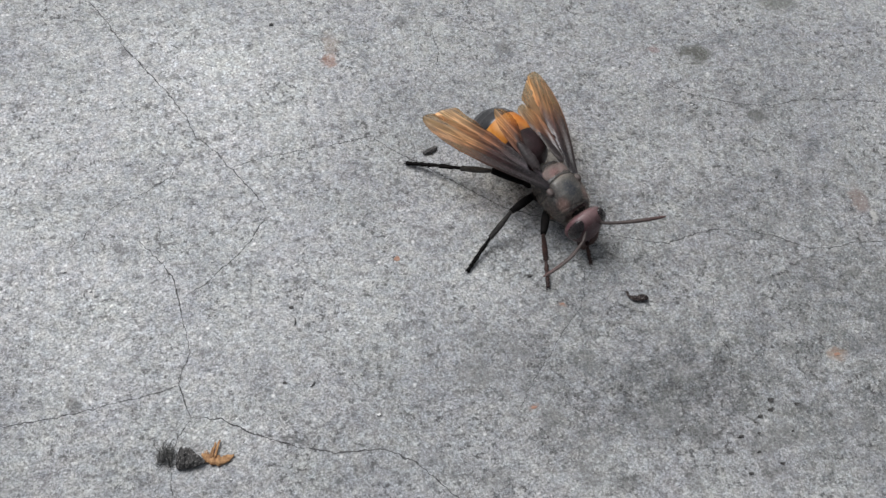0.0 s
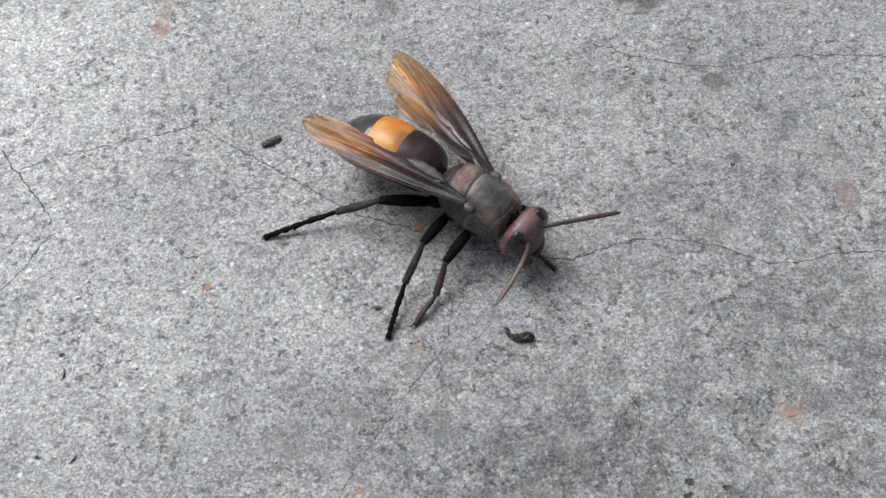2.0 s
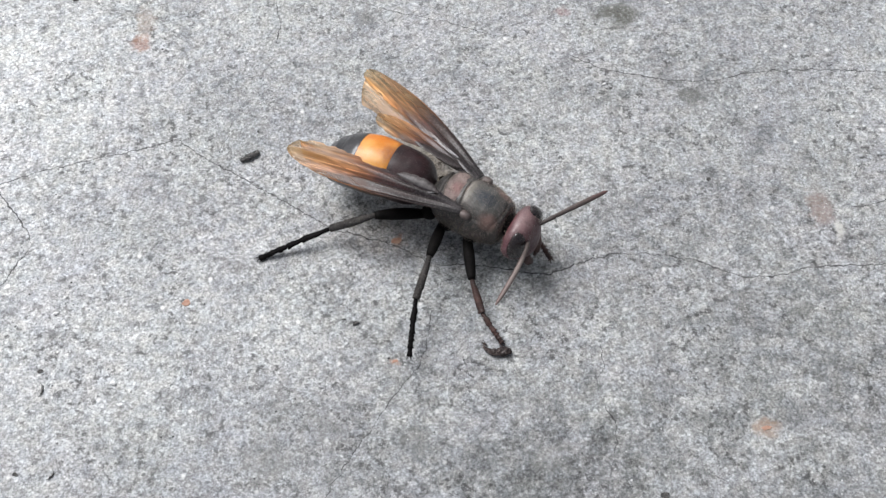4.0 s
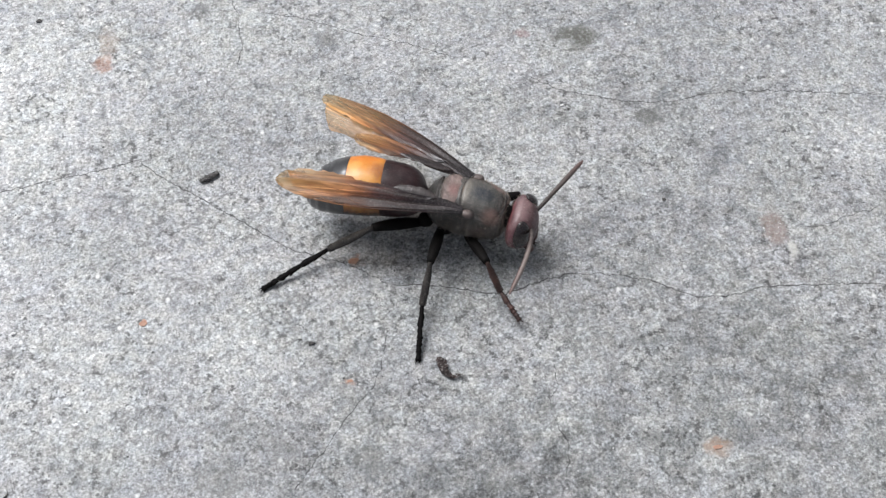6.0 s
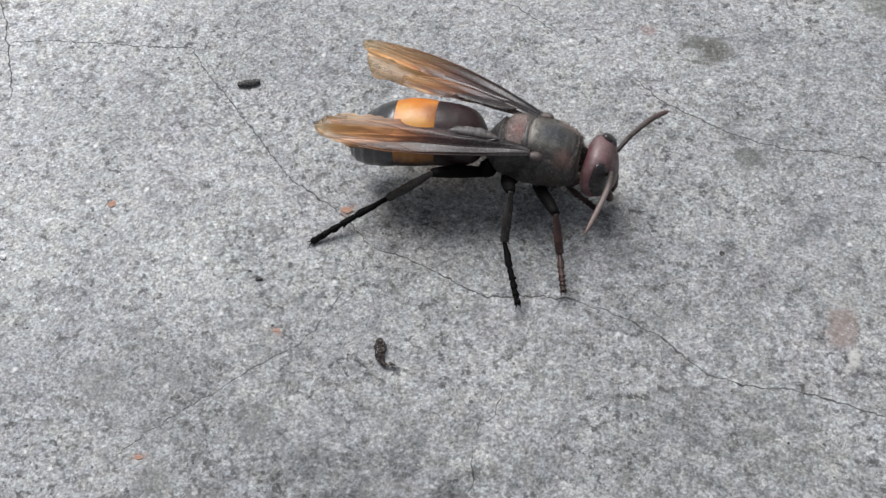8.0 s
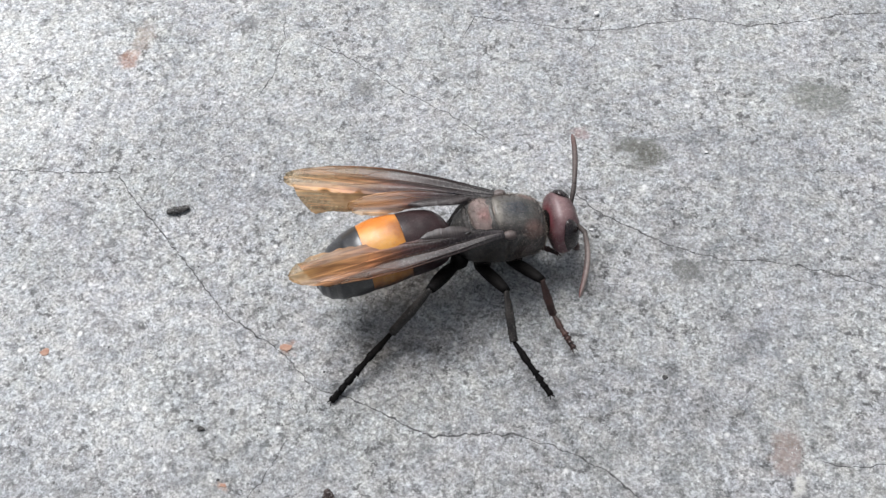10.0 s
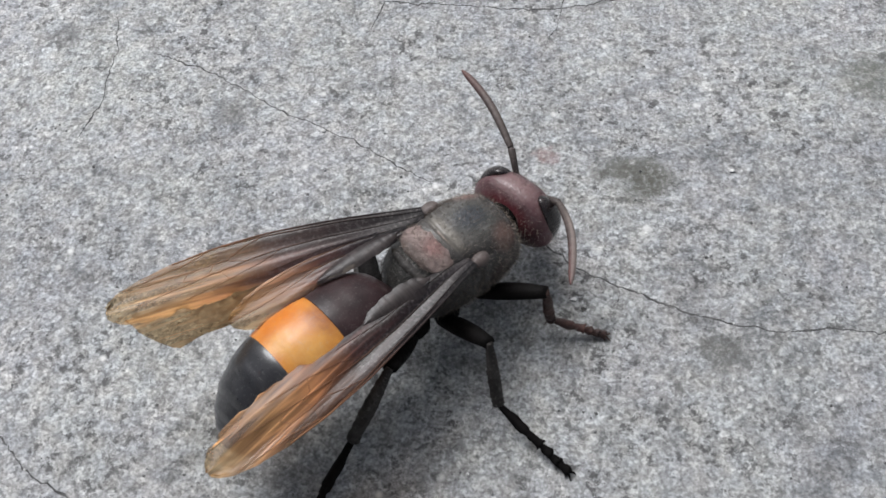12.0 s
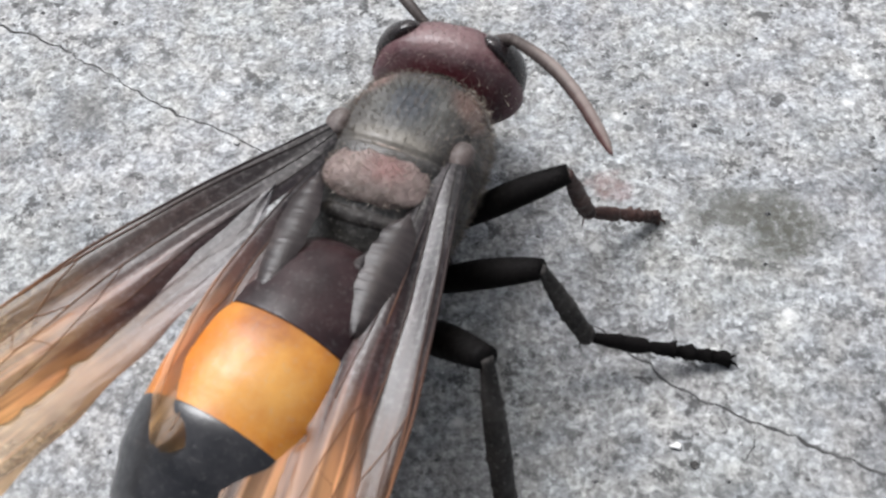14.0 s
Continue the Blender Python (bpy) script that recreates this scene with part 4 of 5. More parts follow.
def build_hair(name, target, count, length, keep, seed, material=HAIR):
    """Short fine hairs standing on a shell."""
    rnd = random.Random(seed)
    me = target.data
    faces = [p for p in me.polygons if keep(p.center / MM, p.normal)]
    sums = list(itertools.accumulate(p.area for p in faces))
    bm = bmesh.new()
    for _ in range(count):
        p = rnd.choices(faces, cum_weights=sums)[0]
        vs = [me.vertices[i].co for i in p.vertices]
        w = [rnd.random() for _ in vs]
        at = sum((v * k for v, k in zip(vs, w)), Vector()) / sum(w) / MM
        d = (p.normal + Vector((rnd.gauss(-0.15, 0.3), rnd.gauss(0, 0.3), rnd.gauss(0, 0.3)))).normalized()
        side = d.cross(Vector((rnd.gauss(0, 1), rnd.gauss(0, 1), rnd.gauss(0, 1)))).normalized()
        l, r = length * rnd.uniform(0.5, 1.2), rnd.uniform(0.005, 0.009)
        mid = at + d * l * 0.55
        tip = at + (d + Vector((-0.25, 0, 0.05))).normalized() * l
        a, b = bm.verts.new(at - side * r), bm.verts.new(at + side * r)
        c, e = bm.verts.new(mid + side * r * 0.7), bm.verts.new(mid - side * r * 0.7)
        t = bm.verts.new(tip)
        bm.faces.new((a, b, c, e))
        bm.faces.new((e, c, t))
    return tagged(part(name, bm, material, target, "short fine brown hairs"), kind="stuff")


build_hair("hair", thorax, 9000, 0.34, lambda c, n: c.z > 4.0 and c.x > -2.2 and not (-2.6 < c.x < 0.4 and abs(c.y) < 2.3 and n.z > 0.3), 1)
build_hair("hair", thorax, 1500, 0.20, lambda c, n: c.z > 4.0 and c.x < -2.2, 6, HAIR_DARK)
build_hair("hair", scutellum, 2400, 0.26, lambda c, n: n.z > 0.1, 4, HAIR_PALE)
build_hair("hair", head, 1500, 0.34, lambda c, n: c.x < 8.4 and c.z > 3.8, 2, HAIR_PALE)


# ---- wings: root at the origin, x to the tip, y from the leading to the trailing edge ----
FORE_OUT = [(0.0, -0.25, 0.75), (0.03, -0.32, 1.05), (0.08, -0.36, 1.25), (0.15, -0.42, 1.4), (0.3, -0.58, 1.75), (0.5, -0.72, 2.45), (0.65, -0.6, 2.95), (0.78, -0.3, 3.2), (0.88, 0.15, 3.15), (0.95, 0.65, 2.85), (0.985, 1.15, 2.4), (1.0, 1.6, 2.0)]
HIND_OUT = [(0.0, 0.0, 0.45), (0.08, -0.05, 0.7), (0.16, -0.1, 1.0), (0.28, -0.1, 1.3), (0.42, -0.1, 1.5), (0.52, -0.1, 1.9), (0.64, 0.0, 2.6), (0.76, 0.2, 3.05), (0.88, 0.6, 3.0), (0.95, 1.1, 2.65), (0.985, 1.4, 2.3), (1.0, 1.65, 1.9)]
# the rear part of a forewing folds under along a line from its middle to near its tip
HINGE = (Vector((3.2, 1.15, 0.15)), Vector((19.9, 2.75, -0.3)))


def wing_point(outline, length, u, v, fold):
    lead, trail = table(outline, u)
    y = lead + (trail - lead) * v
    z = fold * (0.16 * math.sin(v * 9.5 + u * 2.0) * min(1, u * 4) * (1 - 0.5 * u) + 0.55 * math.sin(math.pi * u) * (1 - 0.4 * v) - 0.35 * v * v)
    return Vector((u * length, y, z))


def build_wing(name, outline, length, material, veins, side, fold, ragged=0.0, seed=0):
    """A thin membrane with corrugated relief and raised veins."""
    wing = new(name)
    wing.parent = hornet
    bm = bmesh.new()
    nu, nv = 70, 16
    grid = []
    for i in range(nu + 1):
        u = (i / nu) ** 0.9
        row = []
        for j in range(nv + 1):
            v = j / nv
            p = wing_point(outline, length, u, v, fold)
            if v > 0.9 and u > 0.3:
                p.y -= ragged * max(0.0, noise.noise((u * 26, seed, 0.5))) * (v - 0.9) * 10 * (1.0 if length > 15 or u > 0.5 else 2.2)
            if u > 0.97:
                p.x -= ragged * 0.8 * abs(noise.noise((v * 9, seed, 4.0)))
            row.append(bm.verts.new((p.x, side * p.y, p.z)))
        grid.append(row)
    for i in range(nu):
        for j in range(nv):
            bm.faces.new((grid[i][j], grid[i + 1][j], grid[i + 1][j + 1], grid[i][j + 1]))
    part("membrane", bm, material, wing)
    for knots, r0, r1 in veins:
        pts = []
        for (u0, v0), (u1, v1) in zip(knots, knots[1:]):
            for q in range(8):
                f = q / 8
                pts.append(wing_point(outline, length, u0 + (u1 - u0) * f, v0 + (v1 - v0) * f, fold))
        pts.append(wing_point(outline, length, *knots[-1], fold))
        n = len(pts)
        bm = bmesh.new()
        tube(bm, [(p.x, side * p.y, p.z + 0.015) for p in pts], [0.46 * (r0 + (r1 - r0) * i / (n - 1)) * min(1.0, 0.35 + p.x / (0.35 * length)) for i, p in enumerate(pts)], 6)
        part("vein", bm, VEIN if length > 15 else HIND_VEIN, wing)
    return wing


FORE_VEINS = [
    ([(0.0, 0.1), (0.15, 0.02), (0.4, 0.01), (0.62, 0.015), (0.78, 0.02)], 0.17, 0.09),
    ([(0.0, 0.3), (0.2, 0.14), (0.45, 0.08), (0.62, 0.03)], 0.13, 0.07),
    ([(0.0, 0.55), (0.12, 0.5), (0.3, 0.42), (0.45, 0.40), (0.56, 0.44)], 0.12, 0.07),
    ([(0.0, 0.8), (0.15, 0.82), (0.35, 0.80), (0.5, 0.84)], 0.09, 0.05),
    ([(0.56, 0.44), (0.62, 0.30), (0.56, 0.16), (0.5, 0.07)], 0.06, 0.05),
    ([(0.56, 0.44), (0.7, 0.50), (0.82, 0.56), (0.9, 0.62)], 0.06, 0.03),
    ([(0.62, 0.30), (0.74, 0.28), (0.86, 0.2), (0.93, 0.08)], 0.06, 0.04),
    ([(0.74, 0.28), (0.76, 0.42), (0.72, 0.50)], 0.045, 0.04),
    ([(0.66, 0.03), (0.76, 0.13), (0.88, 0.11), (0.94, 0.04)], 0.055, 0.04),
    ([(0.45, 0.40), (0.52, 0.62), (0.62, 0.72), (0.76, 0.8)], 0.05, 0.03),
    ([(0.66, 0.3), (0.68, 0.45), (0.64, 0.52), (0.62, 0.72)], 0.045, 0.03),
]
HIND_VEINS = [
    ([(0.0, 0.1), (0.3, 0.03), (0.6, 0.04), (0.9, 0.1)], 0.11, 0.04),
    ([(0.0, 0.4), (0.25, 0.42), (0.5, 0.38), (0.75, 0.45), (0.95, 0.5)], 0.08, 0.03),
    ([(0.5, 0.38), (0.62, 0.2), (0.85, 0.25)], 0.05, 0.03),
    ([(0.0, 0.7), (0.15, 0.75), (0.34, 0.95)], 0.06, 0.03),
    ([(0.3, 0.42), (0.45, 0.7), (0.6, 0.92)], 0.05, 0.03),
]


def build_fold(side, wing):
    """The rear pleat of a forewing: a thin tapering sail, its hinge along x."""
    bm = bmesh.new()
    span = (HINGE[1] - HINGE[0]).length
    grid = []
    for i in range(41):
        u = i / 40
        deep = (1.25 + 1.75 * u) * min(1.0, u / 0.12) * min(1.0, (1 - u) / 0.14) ** 0.6 * (1 + 0.03 * math.sin(u * 31))
        grid.append([bm.verts.new((span * u - 0.25 * v * u, side * (deep * v - 0.12), 0.07 * math.sin(v * 8 + u * 3) * v - 0.02)) for v in (j / 8 for j in range(9))])
    for i in range(40):
        for j in range(8):
            bm.faces.new((grid[i][j], grid[i + 1][j], grid[i + 1][j + 1], grid[i][j + 1]))
    fold = part("folding_pleat", bm, WING_FOLD, wing)
    fold.matrix_local = fold_pose(side, 160)
    return fold


def fold_pose(side, angle):
    a, c = (Vector((p.x, side * p.y, p.z)) * MM for p in HINGE)
    x = (c - a).normalized()
    y = Vector((0, 0, 1)).cross(x).normalized()
    m = Matrix((x, y, x.cross(y))).transposed().to_4x4()
    m.translation = a
    return m @ pose(0, 0, 0, -side * angle, 0, 0)


def lobe_material():
    """Thin dusty grey-brown skin with fine ribs across it."""
    k = Mat("wing_lobe")
    ribs = k.noise(1500, 2, 0.5, k.shift((0, 0, 0), (3.0, 0.5, 1)))
    tone = k.mix(0.9, (0.046, 0.037, 0.037), k.ramp(ribs, [(0.35, (0.62, 0.60, 0.62)), (0.5, (1, 1, 1)), (0.65, (1.4, 1.4, 1.4))]), "MULTIPLY")
    tone = k.mix(0.8, tone, k.ramp(k.noise(500, 3, 0.6), [(0.35, (0.55, 0.5, 0.5)), (0.65, (1.2, 1.2, 1.2))]), "MULTIPLY")
    k.set(Base_Color=tone, Roughness=0.36, Specular_IOR_Level=0.6)
    k.bump(ribs, 0.5, 0.0001)
    pass_on = k.t.nodes.new("ShaderNodeBsdfTranslucent")
    k.put(pass_on.inputs[0], tone)
    clear = k.t.nodes.new("ShaderNodeBsdfTransparent")
    clear.inputs[0].default_value = (0.8, 0.68, 0.55, 1)
    a, b = k.t.nodes.new("ShaderNodeMixShader"), k.t.nodes.new("ShaderNodeMixShader")
    a.inputs[0].default_value, b.inputs[0].default_value = 0.25, 0.18
    for socket, shader in ((a.inputs[1], k.b), (a.inputs[2], pass_on), (b.inputs[1], a), (b.inputs[2], clear), (k.out.inputs["Surface"], b)):
        k.put(socket, shader.outputs[0])
    return k.m


LOBE = lobe_material()


def build_lobe(side, wing, x, y, z, angle, half, wide):
    """The rounded inner lobe of a hindwing: a leaf with ribs and a scalloped rim."""
    bm, grid = bmesh.new(), []
    for i in range(61):
        u = -1 + 2 * i / 60
        w = wide * max(0.02, 1 - abs(u) ** 2.6) ** 0.62 * (1 - 0.18 * u)
        row = []
        for j in range(13):
            v = -1 + 2 * j / 12
            rim = 1 + (0.05 * math.sin(u * 13 + side) + 0.025 * math.sin(u * 27)) * max(0.0, v)
            p = Vector((half * u + 0.15 * v * v, w * v * rim, 0.16 * (1 - v * v) - 0.10 * u * u + 0.008 * math.sin(u * half * 24 + 1.2 * v)))
            row.append(bm.verts.new((p.x, side * p.y, p.z)))
        grid.append(row)
    for i in range(60):
        for j in range(12):
            bm.faces.new((grid[i][j], grid[i + 1][j], grid[i + 1][j + 1], grid[i][j + 1]))
    lobe = part("wing_lobe", bm, LOBE, wing, "pale ribbed lobe at the wing root")
    lobe.matrix_local = pose(x * MM, side * y * MM, z * MM, 0, 0, side * angle)
    return lobe


wings, folds = {}, {}
for s in (-1, 1):
    # a wing's +y runs to the inner, trailing edge
    wings["fore", s] = tagged(build_wing("forewing", FORE_OUT, 20.9, FOREWING, FORE_VEINS, s, 1.0, 0.5, s), "long smoky wing turning amber towards the tip")
    folds[s] = build_fold(s, wings["fore", s])
    wings["hind", s] = tagged(build_wing("hindwing", HIND_OUT, 13.0, HINDWING, HIND_VEINS, s, 0.7, 0.25, s + 5), "shorter amber wing under the forewing")
    build_lobe(s, wings["hind", s], *((4.3, 0.75, 0.45, 3, 2.6, 0.74) if s < 0 else (4.0, 1.1, 0.35, 12, 3.1, 0.62)))

# ---- legs ----
HIPS = {"front": (1.4, 2.2, 3.3), "middle": (-1.75, 2.15, 3.2), "hind": (-4.1, 1.95, 3.45)}
LENGTHS = {"front": (5.25, 3.86, 3.95), "middle": (5.7, 4.95, 6.25), "hind": (6.5, 7.0, 8.9)}


def build_leg(which, side):
    """Coxa fixed to the body; femur, tibia and tarsus hang from it as moving pieces, x along each piece."""
    bm = bmesh.new()
    hx, hy, hz = HIPS[which]
    tube(bm, [(hx + 0.9, side * (hy - 0.3), hz + 1.2), (hx + 0.5, side * (hy - 0.1), hz + 0.6), (hx + 0.1, side * hy, hz + 0.1), (hx - 0.1, side * (hy + 0.1), hz - 0.15)], [0.75, 0.95, 0.7, 0.4], 14)
    leg = part("leg", bm, LEG, hornet, "black jointed leg")
    lf, lt, ls = LENGTHS[which]
    big = {"front": 0.92, "middle": 0.95, "hind": 1.05}[which]
    bm = bmesh.new()
    n = 14
    tube(bm, [(lf * i / n, 0, 0.12 * math.sin(math.pi * i / n)) for i in range(n + 1)], [big * (0.34 + 0.34 * math.sin(math.pi * min(1, 0.12 + 0.8 * i / n)) ** 0.8) for i in range(n + 1)], 12, 0.85)
    femur = part("femur", bm, LEG, leg)
    rnd = random.Random(3)

    def spiny(points, radii, count, reach):
        """A tube with short bristles drawn out of its skin."""
        bm = bmesh.new()
        tube(bm, points, radii, 12, 0.85)
        shell = [v for v in bm.verts if points[2][0] < v.co.x < points[-2][0]]
        for v in rnd.sample(shell, min(count, len(shell))):
            d = Vector((0, v.co.y, v.co.z)).normalized()
            v.co += reach * rnd.uniform(0.5, 1.0) * (d + Vector((0.8, 0, 0)))
        return bm

    m = 40
    bm = spiny([(lt * i / m, 0, -0.06 * math.sin(math.pi * i / m)) for i in range(m + 1)], [big * 1.12 * (0.20 + 0.21 * math.sin(math.pi * min(1.0, 0.05 + 0.72 * i / m)) ** 1.2 + (0.05 if i > m - 4 else 0)) for i in range(m + 1)], 50, 0.07)
    for y in (-0.16, 0.16):
        tube(bm, [(lt - 0.15, y, -0.2), (lt + 0.55, y * 1.6, -0.5)], [0.07, 0.015], 5)
    tibia = part("tibia", bm, LEG_RED if which == "front" else LEG_DUSTY, leg)
    pts, rad, at = [], [], 0.0
    for f in (0.42, 0.19, 0.14, 0.10, 0.15):
        l = ls * f
        for q, r in ((0.0, 0.15), (0.12, 0.19), (0.3, 0.20), (0.5, 0.215), (0.7, 0.235), (0.85, 0.265), (0.95, 0.25)):
            pts.append((at + l * q, 0, 0.05 * math.sin(math.pi * (at + l * q) / ls)))
            rad.append(big * 1.3 * r)
        at += l
    pts.append((ls, 0, 0))
    rad.append(big * 0.16)
    bm = spiny(pts, rad, 90, 0.12)
    for y in (-1, 1):
        tube(bm, [(ls - 0.05, y * 0.06, 0.03), (ls + 0.22, y * 0.22, 0.06), (ls + 0.42, y * 0.26, -0.12)], [0.08, 0.055, 0.012], 6)
    tarsus = part("tarsus", bm, LEG_RED if which == "front" else LEG, leg)
    return femur, tibia, tarsus


legs = {(which, s): build_leg(which, s) for which in ("front", "middle", "hind") for s in (-1, 1)}

# ---- antennae ----
FEELER_REACH = 9.55


def build_antenna(side):
    """A short stalk and a bowed twelve-ringed whip; its tip lies on the x axis."""
    bm = bmesh.new()
    tube(bm, [(0, 0, 0), (0.25, 0, 0.12), (1.0, 0, 0.55), (1.75, 0, 0.95), (1.95, 0, 1.02)], [0.16, 0.21, 0.24, 0.27, 0.14], 10)
    antenna = part("antenna", bm, FEELER[side], hornet, "dark bent antenna with a reddish tip")
    start, end = Vector((1.9, 0, 1.0)), Vector((FEELER_REACH, 0, 0))
    bm = bmesh.new()
    pts, rad = [], []
    for k in range(11):
        for f, r in ((0.02, 0.95), (0.12, 1.0), (0.85, 1.03), (0.98, 0.97)):
            u = (k + f) / 11
            pts.append(start.lerp(end, u) + Vector((0, 0, 0.62 * math.sin(math.pi * u))))
            rad.append((0.23 + 0.055 * math.sin(math.pi * min(1, u * 1.1))) * r * math.sqrt(max(0.02, 1 - max(0.0, (u - 0.8) / 0.2) ** 2.5)))
    tube(bm, pts, rad, 10)
    part("flagellum", bm, FEELER[side], antenna)
    return antenna


antennae = {s: build_antenna(s) for s in (-1, 1)}


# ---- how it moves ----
BODY = [
    # seconds, x, y, lift (mm), heading, roll, pitch (degrees)
    (0, 15.5, -13.1, 0.1, -66.2, 0.5, 2.0), (0.2, 16.8, -13.3, 0.1, -65, 0.2, 1.6), (0.5, 20.1, -14.5, 0, -58.5, -0.2, 1.2), (0.8, 21.4, -14.9, 0.1, -55, -0.5, 1.7), (1.0, 21.6, -14.9, 0.1, -51.3, -0.6, 1.9), (1.5, 21.4, -15.3, 0.1, -47.0, -1.1, 2.0), (3.0, 22.1, -14.8, 0, -42.1, -0.4, 0.2),
    (5.5, 26.8, -14.0, 0, -31.4, -2.2, 0.9), (6.0, 28.2, -12.7, 0, -24.5, -2.0, 1.6), (6.5, 29.5, -11.4, 0, -18.7, -1.9, 2.0), (7.0, 30.6, -10.6, 0, -15.8, -1.5, 2.3), (7.5, 31.8, -10.0, 0, -10.6, -1.2, 2.5), (8.0, 32.8, -7.8, 0, -0.8, -0.9, 1.8), (8.2, 33.1, -6.2, 0, 1.8, -1.6, 1.9), (8.5, 33.5, -5.1, 0, 3.9, -2.4, 2.0),
    (11.0, 34.6, 0.2, 0, 33.0, -1.9, 4.2), (11.5, 34.9, 1.2, 0, 38.6, 0, 3.2), (11.8, 34.9, 2.1, 0, 42.5, 1.8, 2.6), (12.0, 34.8, 2.6, 0, 45.5, 3.0, 2.5), (12.2, 34.1, 3.5, -0.2, 50.0, 2.6, 2.9), (12.5, 34.2, 4.5, -0.2, 52.1, 0.8, 3.1), (13.0, 34.1, 6.0, -0.2, 56.5, -4.0, 4.0), (13.5, 34.0, 7.5, 0, 64.7, -0.6, 5.0), (14.0, 32.2, 11.0, 0, 73.3, 0.4, 1.0),
]
FEET = {}
# seconds, x, y (mm), lift: where each foot stands or swings
FEET["hind", -1] = [(0, -4.1, -1.8, 0), (0.2, -3.2, -3, 0), (0.3, 3.5, -2, 2), (0.4, 6.5, 0.5, 4.5), (0.5, 4.3, -1.6, 4), (0.6, 3, -2.2, 3), (0.7, -2.4, -9.5, 1), (0.8, -2.1, -13.2, 0), (1, -2, -13.1, 0), (1.5, -2, -13.1, 0), (3, -1.4, -13.2, 0), (5.5, 3.3, -16.3, 0), (6.5, 6.8, -16.7, 0), (7, 8.6, -17.6, 0), (7.5, 10.5, -19.5, 0), (7.8, 11.8, -19.3, 0), (8, 13.4, -19, 0), (8.2, 14.1, -19.2, 0), (8.5, 15.4, -19.1, 0), (9.6, 20, -19.5, 0), (11, 24.6, -19.4, 0), (11.5, 25.4, -18.6, 0), (11.8, 26.1, -18.1, 0), (12.6, 31, -11, 0.3), (13, 35.8, -11.2, 1), (13.5, 39.1, -9.7, 0), (14, 39.4, -8.2, 0)]
FEET["middle", -1] = [(0, 1, -22.1, 0), (0.5, 3.1, -21.3, 0), (0.6, 7, -25, 1.5), (0.72, 9.2, -27, 0.5), (0.8, 10, -28.8, 0), (1, 10.7, -29.1, 0), (1.5, 10.3, -28.4, 0), (3, 10.6, -27.5, 0), (4.2, 16, -30, 1.5), (5, 21.2, -30, 0), (5.5, 21.2, -29.7, 0), (6.2, 20.9, -27.5, 0), (6.35, 24.5, -27, 1), (6.5, 27.6, -26.7, 0), (7, 27.5, -26.3, 0), (7.3, 30.6, -26.4, 0), (7.5, 31.6, -25.6, 0), (7.7, 33.8, -25.7, 0), (7.85, 34.2, -25, 0.3), (8, 35.1, -22.5, 1), (8.2, 37, -21.6, 0), (8.5, 39.5, -20.9, 0), (9.4, 40, -20, 0), (10.2, 43, -15, 1.5), (10.7, 43.6, -12.5, 0), (11, 43.7, -12.2, 0), (11.2, 43.9, -11.5, 0), (11.5, 44.4, -9.9, 0), (12.05, 44.2, -9.1, 0), (12.3, 44.6, -5.5, 1.2), (12.5, 45.3, -4.1, 0.2), (12.8, 46.2, -2.4, 0), (13, 46.6, -1.5, 0), (13.5, 47.7, 0.3, 0.1), (13.8, 46.8, 5, 1), (14, 46.2, 7.5, 0)]
FEET["front", -1] = [(0, 11.9, -26.5, 0), (0.5, 12.9, -26.1, 0.2), (1, 12.7, -26.8, 0), (1.5, 13.4, -26.7, 0), (2, 13.4, -26.9, 0), (2.25, 19, -29.5, 2), (2.5, 25.3, -29.8, 0), (3, 25.2, -29.7, 0), (5.5, 25.2, -29.4, 0), (5.9, 31, -26.5, 1.5), (6.2, 35.1, -24.7, 0), (6.5, 35, -24.6, 0), (7.5, 35.8, -24.5, 0), (7.8, 35.8, -24.6, 0), (8, 39, -20.4, 1.2), (8.2, 40, -18.1, 0), (8.5, 40.4, -17.7, 0), (9.4, 40.5, -17.6, 0), (9.9, 43.5, -12, 1.5), (10.4, 44.8, -8.6, 0), (11, 44.8, -8.6, 0), (11.2, 45, -8.5, 0), (11.5, 46.1, -0.8, 1.5), (11.7, 46.2, 1, 0), (12.2, 46.2, 0.7, 0), (12.5, 46, 0.7, 0), (13.05, 45.7, 0.9, 0), (13.3, 45.5, 7, 2), (13.5, 44.8, 11.9, 1.5), (13.8, 43.4, 14.2, 0.3), (14, 43.4, 14.3, 0)]
FEET["front", 1] = [(0, 19.2, -23.3, 0), (0.4, 25.0, -24.0, 1.5), (0.7, 29.8, -22.5, 0), (3.2, 29.6, -22.5, 0), (4.4, 34.0, -19.0, 1.5), (5.2, 37.0, -16.5, 0.3), (6.5, 36.2, -15.1, 0), (7.6, 38.0, -13.5, 0), (8.1, 40.7, -9.5, 0.5), (9.2, 41.0, -9.0, 0), (10.2, 41.0, 2.0, 1), (10.8, 38.5, 6.5, 0), (11.6, 37.0, 9.5, 0), (12.6, 38.0, 10.0, 0), (13.2, 34.5, 15.5, 0.8), (14, 30.0, 18.5, 0)]
